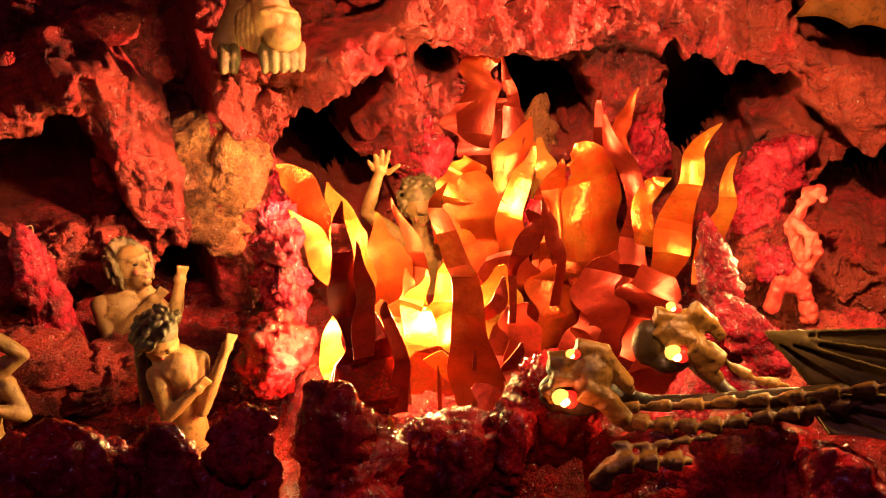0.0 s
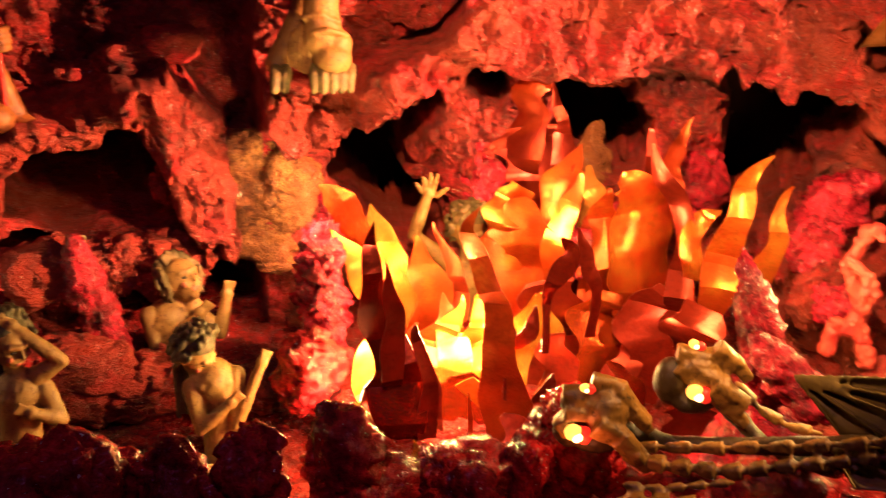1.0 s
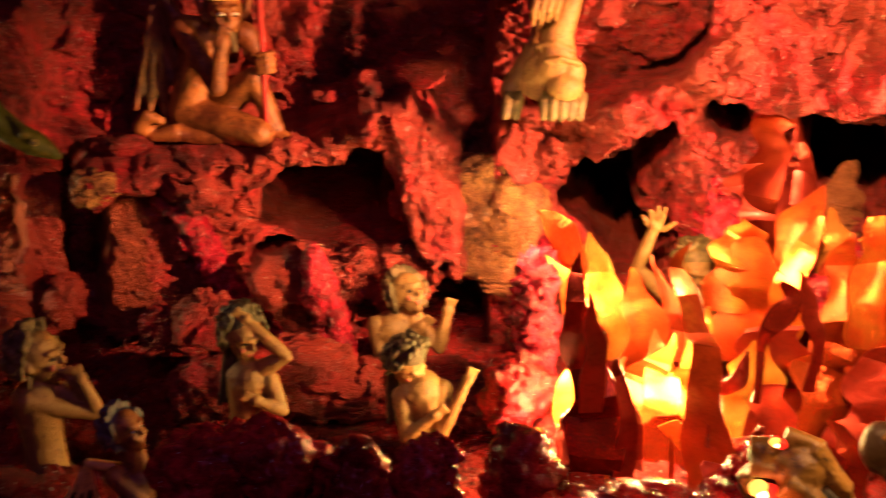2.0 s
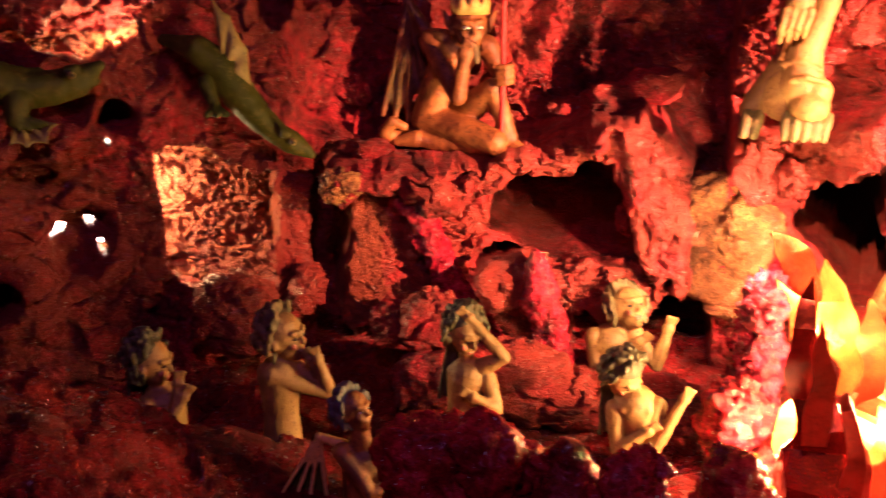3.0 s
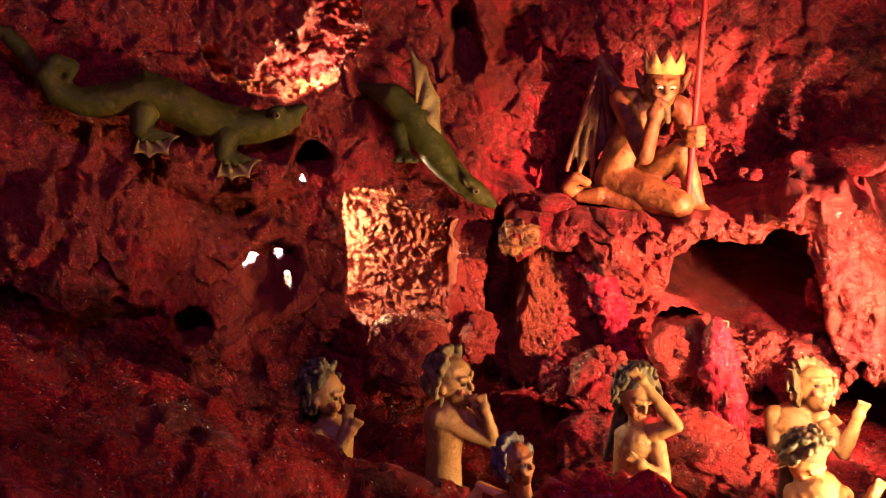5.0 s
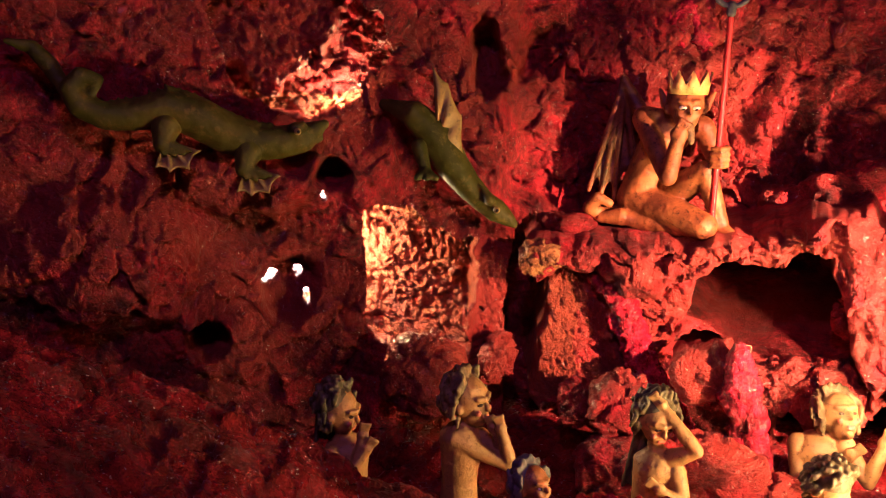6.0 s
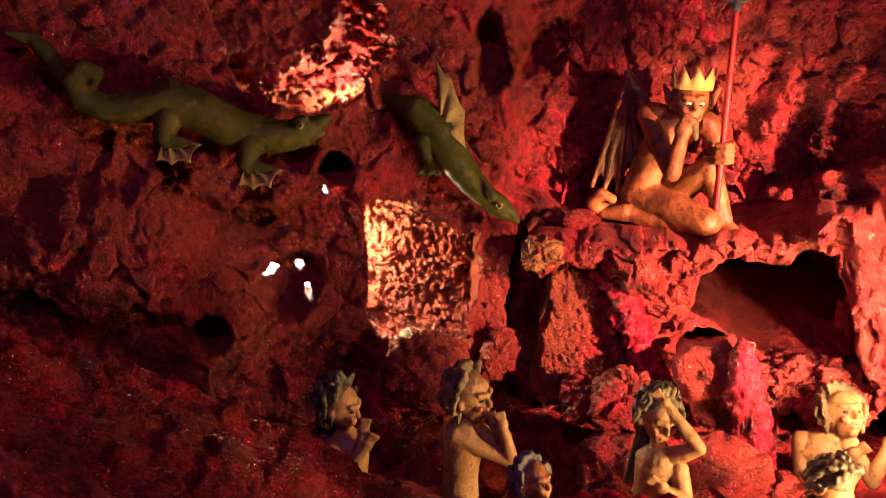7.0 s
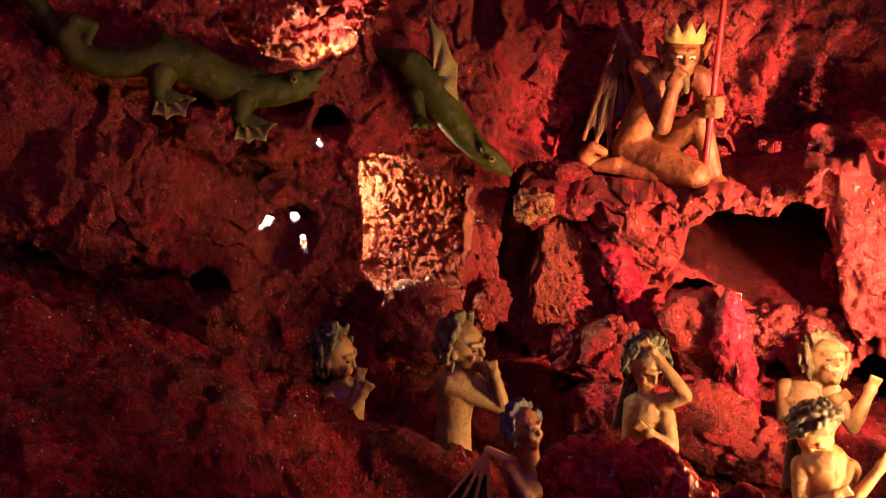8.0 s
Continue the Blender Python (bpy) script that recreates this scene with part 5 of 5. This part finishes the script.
# ---- crouching clawed demon on the second shelf ----
def clawed():
    u = 0.0010
    L = lambda *p: px(p, u)
    skin = [(L((44, 300, -6))[0], 24 * u, L((30, 190, -10))[0], 17 * u), (L((30, 190, -10))[0], 17 * u, L((6, 124, -18))[0], 27 * u), (L((6, 124, -18))[0], 28 * u, L((8, 76, -30))[0], 33 * u),
            (L((22, 50, -42))[0], (31 * u, 36 * u, 28 * u)), (L((30, 72, -36))[0], (24 * u, 26 * u, 24 * u))]
    skin += chain(L((-22, 112, -40), (4, 117, -48), (32, 106, -44)), [5 * u, 6 * u, 4 * u]) + chain(L((-8, 92, -58), (14, 97, -64), (44, 88, -56)), [4 * u, 5 * u, 4 * u])
    shag = []
    for k in range(5):
        shag += chain(L((-8 - 7 * k, 104 - 5 * k, -36 + 4 * k), (-14 - 7 * k, 66 - 3 * k, -44 + 4 * k), (-14 - 7 * k, 26 + 3 * k, -48 + 4 * k)), [7 * u, 6 * u, 3.5 * u])
    toes = []
    for k in range(5):
        x, deep = -8 + 14 * k, -64 + 4 * abs(k - 1.5)
        toes += chain(L((x + 2, 36, deep + 12), (x, 26, deep - 4), (x - 1, 6, deep - 14)), [9 * u, 9 * u, 6 * u])
    for x in (-66, -50):
        toes += chain(L((x, 30, -26), (x - 1, 18, -40), (x - 3, 2, -48)), [10 * u, 10 * u, 7 * u])
    skin += [(L((-62, 36, 0))[0], 20 * u, L((-16, 104, 56))[0], 24 * u), (L((-16, 104, 56))[0], 22 * u, L((10, 270, 70))[0], 26 * u), (L((46, 300, -6))[0], 26 * u, L((30, 300, 50))[0], 40 * u), 
             (L((20, 320, 55))[0], 52 * u, L((36, 410, 46))[0], 60 * u), (L((110, 400, 20))[0], 30 * u, L((60, 300, -50))[0], 22 * u), (L((60, 300, -50))[0], 22 * u, L((-6, 214, -56))[0], 15 * u),
             (L((24, 470, 20))[0], (50 * u, 52 * u, 56 * u)), (L((50, 510, 20))[0], 14 * u, L((80, 570, 30))[0], 5 * u), (L((-6, 510, 20))[0], 14 * u, L((-30, 570, 30))[0], 5 * u)]
    shag.append((L((-8, 200, -58))[0], (19 * u, 14 * u, 22 * u)))
    for k in range(4):
        shag += chain(L((-24 + 11 * k, 192, -66), (-29 + 11 * k, 168, -70), (-30 + 11 * k, 146 + 3 * k, -62)), [7 * u, 6 * u, 3.4 * u])
    return statue("demon_statue", [(shag, FLESH, 1.7 * u), (toes, SHAG, 2.0 * u), (skin, FLESH, 2.6 * u)], "carved crouching demon with clawed shaggy feet, lit yellow", "statue", frame_at(-9.95, 1.535, 1.274))


clawed()


def pitchfork():
    ob = new("pitchfork", None)
    ob.matrix_world = frame_at(-10.9, 1.45, 1.512)
    tagged(ob, "pale olive two-pronged fork held out by the demon", "pitchfork")

    def piece(name, solids, mat):
        me = welded(solids, 0.0016, 1)
        me.materials.clear()
        me.materials.append(mat)
        p = new(name, me)
        p.parent = ob
    piece("shaft", [((0.03, 0, 0.075), 0.006, (-0.160, 0, 0.008), 0.006)], OLIVE)
    bend = [(-0.210, 0, 0.022), (-0.180, 0, 0.030), (-0.162, 0, 0.022), (-0.159, 0, 0.004), (-0.172, 0, -0.010), (-0.208, 0, -0.020)]
    piece("prongs", chain(bend, [0.0035, 0.0055, 0.006, 0.006, 0.0055, 0.0035]), PALE)
    return ob


pitchfork()


# ---- winged demon in the channel ----
def imp():
    u = 0.00085
    L = lambda *p: px(p, u)
    skin, hair, eyes, pupils = head_solids((-10, 150, 0), u, (0.7, 0.2, -0.6), 0.95)
    skin += [(L((0, -40, 0))[0], 34 * u, L((0, 60, 0))[0], 34 * u), (L((0, 60))[0], 24 * u, L((-6, 130))[0], 14 * u), (L((-34, 84, -8))[0], 16 * u, L((10, 30, -50))[0], 12 * u), (L((10, 30, -50))[0], 12 * u, L((70, 44, -40))[0], 11 * u),
             (L((34, 84, -4))[0], 15 * u, L((86, 40, -20))[0], 12 * u), (L((86, 40, -20))[0], 12 * u, L((62, 110, -30))[0], 10 * u), (L((62, 116, -30))[0], (18 * u, 13 * u, 22 * u))]
    skin += fingers((62, 124, -34), (0, 1), (1, 0), u, 4, 22, 5)
    root, wrist = L((-30, 80, 20), (-70, 96, 24))
    ribs = L((-60, -60, 20), (-100, -70, 14), (-134, -60, 10), (-150, -20, 8))
    arm = [(root, 10 * u, wrist, 7 * u)] + [(wrist, 4.5 * u, r, 3 * u) for r in ribs]
    return statue("winged_imp", [(skin, OCHRE, 2.6 * u), (hair, BLUE, 2.4 * u), (eyes, WHITE, u), (pupils, BLACK, 0.8 * u), (arm, GOLD, 2 * u), (wing_mesh(ribs, wrist, u), GREEN)],
                  "carved winged imp with blue-grey hair and folded arms", "statue", frame_at(16.9, 1.12, 0.835))


imp()


# ---- green lizards on the buttress ----
def crocodile():
    P = lambda a, z, r=1.53: tuple(spot_at(a, r, z))
    body = chain([P(44.35, 1.435), P(44.05, 1.455), P(44.95, 1.462), P(45.55, 1.441), P(45.05, 1.416), P(43.65, 1.400), P(42.1, 1.401), P(40.15, 1.412), P(38.5, 1.396), P(36.9, 1.372), P(35.3, 1.357), P(33.8, 1.358), P(32.5, 1.365)],
                 [0.007, 0.010, 0.013, 0.016, 0.019, 0.022, 0.024, 0.030, 0.033, 0.033, 0.030, 0.027, 0.024])
    body += [(P(32.6, 1.366), 0.023, P(31.7, 1.378), 0.015), (P(31.7, 1.380), 0.013, P(31.1, 1.388), 0.008), (P(32.4, 1.354), 0.012, P(31.4, 1.364), 0.006), (P(32.9, 1.382, 1.51), 0.011, P(32.5, 1.386, 1.51), 0.009)]
    body += chain([P(45.6, 1.43, 1.55), P(46.5, 1.475, 1.56), P(47.3, 1.50, 1.57), P(48.6, 1.51, 1.57)], [0.010, 0.014, 0.012, 0.005])
    for i in range(22):
        t = i / 21
        a = 43.2 - 9.0 * t
        z = np.interp(a, [34.2, 35.6, 37.0, 38.6, 40.2, 41.5, 43.2], [1.382, 1.388, 1.404, 1.428, 1.442, 1.424, 1.418])
        body.append((P(a, z, 1.525), 0.0045, P(a + 0.25, z + 0.010, 1.53), 0.0015))
    legs = []
    for a, z in ((40.4, 1.385), (35.7, 1.345)):
        legs += [(P(a, z, 1.515), 0.024, P(a + 0.3, z - 0.026, 1.50), 0.014)]
        legs += [(P(a + 0.3, z - 0.024, 1.500), 0.010, P(a - 0.3 + d, z - 0.042 + abs(d) * 0.006, 1.49), 0.0045) for d in (-1.1, -0.6, -0.1, 0.5)]
        legs += [(P(a - 0.1, z - 0.032, 1.497), (0.015, 0.006, 0.009))]
    webs = [wing_mesh([P(a - 1.9, z - 0.034, 1.480), P(a - 1.2, z - 0.062, 1.478), P(a - 0.1, z - 0.066, 1.478), P(a + 0.8, z - 0.060, 1.480)], P(a + 0.1, z - 0.018, 1.497), 1, 0.003, 0.12) for a, z in ((40.4, 1.385), (35.7, 1.345))]
    eye = [(P(32.75, 1.379, 1.497), (0.006,) * 3)]
    dot = [(P(32.7, 1.379, 1.4925), (0.003,) * 3)]
    return statue("lizard_statue", [(body, GREEN, 0.003), (legs, GREEN, 0.003), (webs[0], OLIVE), (webs[1], OLIVE), (eye, OLIVE, 0.0012), (dot, BLACK, 0.0008)], "carved dark green spiny lizard with a curled tail on the rock", "statue", Matrix())


crocodile()


def drake():
    P = lambda a, z, r=1.58: tuple(spot_at(a, r, z))
    body = chain([P(28.0, 1.418, 1.63), P(27.0, 1.413, 1.60), P(25.6, 1.400), P(24.4, 1.370), P(23.4, 1.325), P(22.3, 1.285), P(21.2, 1.255), P(20.4, 1.240)], [0.006, 0.012, 0.024, 0.030, 0.030, 0.024, 0.020, 0.020])
    body += [(P(20.4, 1.240), 0.021, P(19.6, 1.225), 0.013), (P(19.9, 1.228), 0.012, P(19.25, 1.217), 0.008), (P(20.8, 1.262, 1.555), 0.010, P(21.4, 1.285, 1.56), 0.003)]
    legs = [(P(25.3, 1.35, 1.56), 0.014, P(24.9, 1.315, 1.545), 0.010)] + [(P(24.9, 1.312, 1.54), 0.008, P(24.9 - d, 1.302, 1.525), 0.006) for d in (-0.5, 0.1, 0.7)]
    fin = wing_mesh([P(22.5, 1.325, 1.57), P(22.7, 1.40, 1.57), P(23.6, 1.455, 1.575), P(24.6, 1.485, 1.58)], P(24.2, 1.365, 1.57), 1, sag=0.06)
    eye = [(P(20.35, 1.246, 1.552), (0.006,) * 3)]
    dot = [(P(20.33, 1.246, 1.5475), (0.003,) * 3)]
    return statue("winged_lizard_statue", [(body, GREEN, 0.003), (legs, GREEN, 0.003), (fin, OLIVE), (eye, OLIVE, 0.0012), (dot, BLACK, 0.0008)], "carved green winged lizard crawling head down the rock", "statue", Matrix())


drake()


# ---- two bony dragons by the flames ----
def vertebrae(places, thick0, thick1, spacing):
    """Blocky carved neck bones along a winding line."""
    pts = [Vector(spot_at(*n)) for n in places]
    total = sum((a - c).length for a, c in zip(pts, pts[1:]))
    count, out = int(total / spacing), []
    for i in range(count):
        ends = []
        for f in (i / count, (i + 0.66) / count):
            d = f * total
            for a, c in zip(pts, pts[1:]):
                span = (c - a).length
                if d <= span + 1e-9:
                    ends.append(a.lerp(c, d / span))
                    break
                d -= span
        r = thick0 + (thick1 - thick0) * i / count
        out += [(tuple(ends[1]), tuple(ends[0]), r, r, 8 * math.sin(i * 2.3)), (tuple(ends[0] - (ends[1] - ends[0]) * 0.1), r * 0.5, tuple(ends[1] + (ends[1] - ends[0]) * 0.4), r * 0.5)]
    return out


def dragon(place, u, plates, lumps, dark, eyes, chains, throat, label):
    """A carved head of plates (x, up, x, up, deep, half width, half height, lean), lumps and dark lumps (x, up, deep, three radii),
    eyes (x, up, deep, radius) in units of u metres from its middle, and necks of bones."""
    m = frame_at(*place)
    W = lambda x, up, deep: tuple(m @ Vector((x * u, deep * u, up * u)))
    skull = [(W(x0, y0, d), W(x1, y1, d), wide * u, high * u, lean) for x0, y0, x1, y1, d, wide, high, lean in plates]
    skull += [(W(x, y, d), (rx * u, ry * u, rz * u)) for x, y, d, rx, ry, rz in lumps]
    gullet = [(W(x, y, d), (rx * u, ry * u, rz * u)) for x, y, d, rx, ry, rz in dark] + chain([tuple(spot_at(*n)) for n in throat], [0.013, 0.009, 0.009, 0.011][:len(throat)])
    bones = []
    for places, t0, t1, gap in chains:
        bones += vertebrae(places, t0, t1, gap)
    glass = [(W(x + 0.9 * r, y - 0.3 * r, d + 0.3 * r), (r * u,) * 3) for x, y, d, r in eyes]
    warm = [(W(x - 0.25 * r, y + 0.1 * r, d), (1.05 * r * u, 0.8 * r * u, 0.95 * r * u)) for x, y, d, r in eyes]
    core = [(W(x + 0.2 * r, y - 0.2 * r, d - 0.5 * r), (0.6 * r * u, 0.5 * r * u, 0.5 * r * u)) for x, y, d, r in eyes]
    return statue("dragon_statue", [(skull, BONE, 0.0019), (bones, BONE, 0.0019), (gullet, DARKBONE, 0.0026), (glass, EYE, 0.0014), (warm, EYEWARM, 0.0014), (core, EYEHOT, 0.0010)], label, "statue", Matrix(), rough=0.0004)


dragon((-25.94, 0.83, 1.081), 0.000595,
       [(-15, 52, 45, 44, 18, 16, 20, -10), (25, 48, 84, -18, 16, 20, 18, 12), (60, 10, 92, -30, 14, 12, 13, 0), (-8, -2, 55, -34, -22, 18, 24, 16), (35, -22, 86, -72, -24, 18, 20, -8), (62, -48, 92, -76, -30, 13, 15, 20),
        (-62, 36, -18, 44, 6, 15, 13, 8), (-58, 10, -22, 6, -10, 16, 15, -12), (-66, -4, -52, -36, -14, 12, 12, 0), (-12, 20, 40, -2, -2, 22, 18, 4)],
       [(-40, 22, 10, 26, 26, 30), (15, 8, 8, 44, 34, 40)], [(-46, -30, 8, 30, 30, 34), (10, -46, 10, 52, 30, 26)], [(-38, -20, -26, 16), (-26, 54, -4, 9)],
       [([(-28.89, 0.840, 1.043), (-34.16, 0.820, 1.066), (-39.11, 0.800, 1.094), (-45.92, 0.780, 1.137)], 0.0064, 0.0064, 0.030), ([(-27.94, 0.820, 1.048), (-30.22, 0.810, 1.044), (-34.83, 0.795, 1.056), (-39.73, 0.785, 1.086), (-44.38, 0.780, 1.114)], 0.0094, 0.0060, 0.024)],
       [(-28.07, 0.855, 1.050), (-31.38, 0.860, 1.039), (-36.21, 0.850, 1.055), (-43.51, 0.810, 1.104)], "bony brown and gold dragon with two ribbed necks and glowing eyes")
dragon((-32.92, 0.87, 1.114), 0.00061,
       [(-48, 42, 12, 36, 0, 16, 16, -8), (12, 54, 56, 26, 6, 16, 20, 10), (44, 38, 74, 4, 8, 14, 14, -10), (12, -2, 70, -34, -20, 20, 26, 14), (-42, 24, -16, -4, -14, 12, 14, 10), (40, -34, 78, -66, -18, 14, 14, -6), (-10, 14, 40, 6, -10, 22, 16, 0)],
       [(0, 18, 8, 48, 30, 34)], [(-52, -14, 6, 28, 30, 44), (-6, -44, 8, 46, 30, 24)], [(-10, -13, -30, 15), (-20, 62, -2, 9)],
       [([(-35.65, 0.920, 1.085), (-37.03, 0.910, 1.068), (-38.93, 0.900, 1.058), (-41.08, 0.890, 1.061)], 0.0068, 0.006, 0.026)],
       [(-34.94, 0.925, 1.061), (-36.43, 0.900, 1.048), (-37.94, 0.880, 1.037), (-41.76, 0.840, 1.055)], "bony brown dragon with glowing eyes, neck bent back")


def dragon_limb():
    bones = vertebrae([(-27.80, 0.770, 1.044), (-30.25, 0.770, 1.044), (-35.29, 0.780, 1.056)], 0.0045, 0.0045, 0.018)
    bones += vertebrae([(-27.91, 0.760, 1.031), (-33.36, 0.760, 1.037)], 0.012, 0.009, 0.020)
    for k in range(3):
        bones += chain([tuple(spot_at(-28.6 + 0.5 * k, 0.758, 1.034 - 0.004 * k)), tuple(spot_at(-27.2 + 0.4 * k, 0.752, 1.026 - 0.006 * k)), tuple(spot_at(-27.3 + 0.4 * k, 0.750, 1.006))], [0.010, 0.008, 0.004])
    return statue("dragon_claw", [(bones, BONE, 0.0020)], "ribbed brown dragon leg with claws in the shadow", "statue", Matrix())


dragon_limb()


def big_wing(name, wrist, tips, label, mat, rib=0.004):
    arm = [(tuple(spot_at(*wrist)), rib * 1.5, tuple(spot_at(*t)), rib) for t in tips]
    return statue(name, [(wing_mesh([tuple(spot_at(*t)) for t in tips], tuple(spot_at(*wrist)), 1, 0.004, 0.1), mat), (arm, mat, 0.0025)], label, "wing", Matrix())


big_wing("dragon_wing", (-38.63, 0.870, 1.131), [(-54.29, 0.830, 1.205), (-54.39, 0.800, 1.169), (-52.29, 0.790, 1.135), (-46.25, 0.810, 1.102), (-41.97, 0.840, 1.090)], "dark olive bat wing of the dragon, spread over the rock", DARKWING, 0.0018)
big_wing("dragon_tail_fin", (-40.84, 0.810, 1.098), [(-52.07, 0.770, 1.150), (-52.25, 0.760, 1.119), (-49.02, 0.760, 1.089), (-42.85, 0.780, 1.074)], "lighter olive ribbed fin of the dragon's tail", OLIVE, 0.0018)
big_wing("bat_wing", (-43.66, 1.48, 1.470), [(-41.61, 1.50, 1.376), (-44.66, 1.49, 1.366), (-47.38, 1.48, 1.362), (-49.71, 1.48, 1.398), (-50.6, 1.48, 1.45)], "ochre carved bat wing high on the rock", BATBROWN, 0.0025)


# ---- lamps seen through the cracks, and the edge board ----
def bulb(az, rho, z, r):
    bm = bmesh.new()
    bmesh.ops.create_icosphere(bm, subdivisions=3, radius=r)
    for v in bm.verts:
        v.co.z *= 1.25 if v.co.z > 0 else 1.0
    for f in bm.faces:
        f.smooth = True
    me = bpy.data.meshes.new("light_bulb")
    bm.to_mesh(me)
    bm.free()
    me.materials.append(BULB)
    ob = new("light_bulb", me)
    ob.location = spot_at(az, rho, z)
    return tagged(ob, "glowing lamp bulb hidden behind the rock", "lamp", "lamps behind the rock")


bulb(34.51, 1.735, 1.095, 0.019)
bulb(32.69, 1.735, 1.105, 0.012)
bulb(32.14, 1.735, 1.060, 0.014)
bulb(36.24, 1.735, 0.995, 0.01)
bulb(31.10, 1.735, 1.252, 0.012)


def board():
    a, c = spot_at(13, 1.25, 0.768), spot_at(-4, 1.21, 0.772)
    way = (c - a).normalized()
    side = Vector((-way.y, way.x, 0))
    bm = bmesh.new()
    rows = []
    for i in range(13):
        p = a.lerp(c, i / 12) + Vector((0, 0, 0.002 * math.sin(i * 2.1)))
        rows.append([bm.verts.new(p + side * x + Vector((0, 0, y))) for x, y in ((-0.012, 0), (-0.014, 0.016), (-0.011, 0.019), (0.011, 0.019), (0.014, 0.016), (0.012, 0))])
    for r, q in zip(rows, rows[1:]):
        for k in range(6):
            bm.faces.new((r[k], r[(k + 1) % 6], q[(k + 1) % 6], q[k]))
    bm.faces.new(rows[0][::-1])
    bm.faces.new(rows[-1])
    bmesh.ops.recalc_face_normals(bm, faces=bm.faces)
    me = bpy.data.meshes.new("wooden_board")
    bm.to_mesh(me)
    bm.free()
    me.materials.append(PLANK)
    return tagged(new("wooden_board", me), "narrow brown wooden board along the channel", "board")


board()


def staple():
    """Bent wire loop on the tip of the tall pointed rock."""
    P = lambda a, z, r=1.47: tuple(spot_at(a, r, z))
    wire = chain([P(4.72, 1.058), P(4.72, 1.068), P(4.68, 1.070), P(4.28, 1.070), P(4.24, 1.068), P(4.24, 1.058)], [0.0007] * 6)
    me = welded(wire, 0.0005, 1)
    me.materials.clear()
    me.materials.append(PALE)
    return tagged(new("wire_loop", me), "thin bent wire loop on the rock's tip", "wire")


staple()
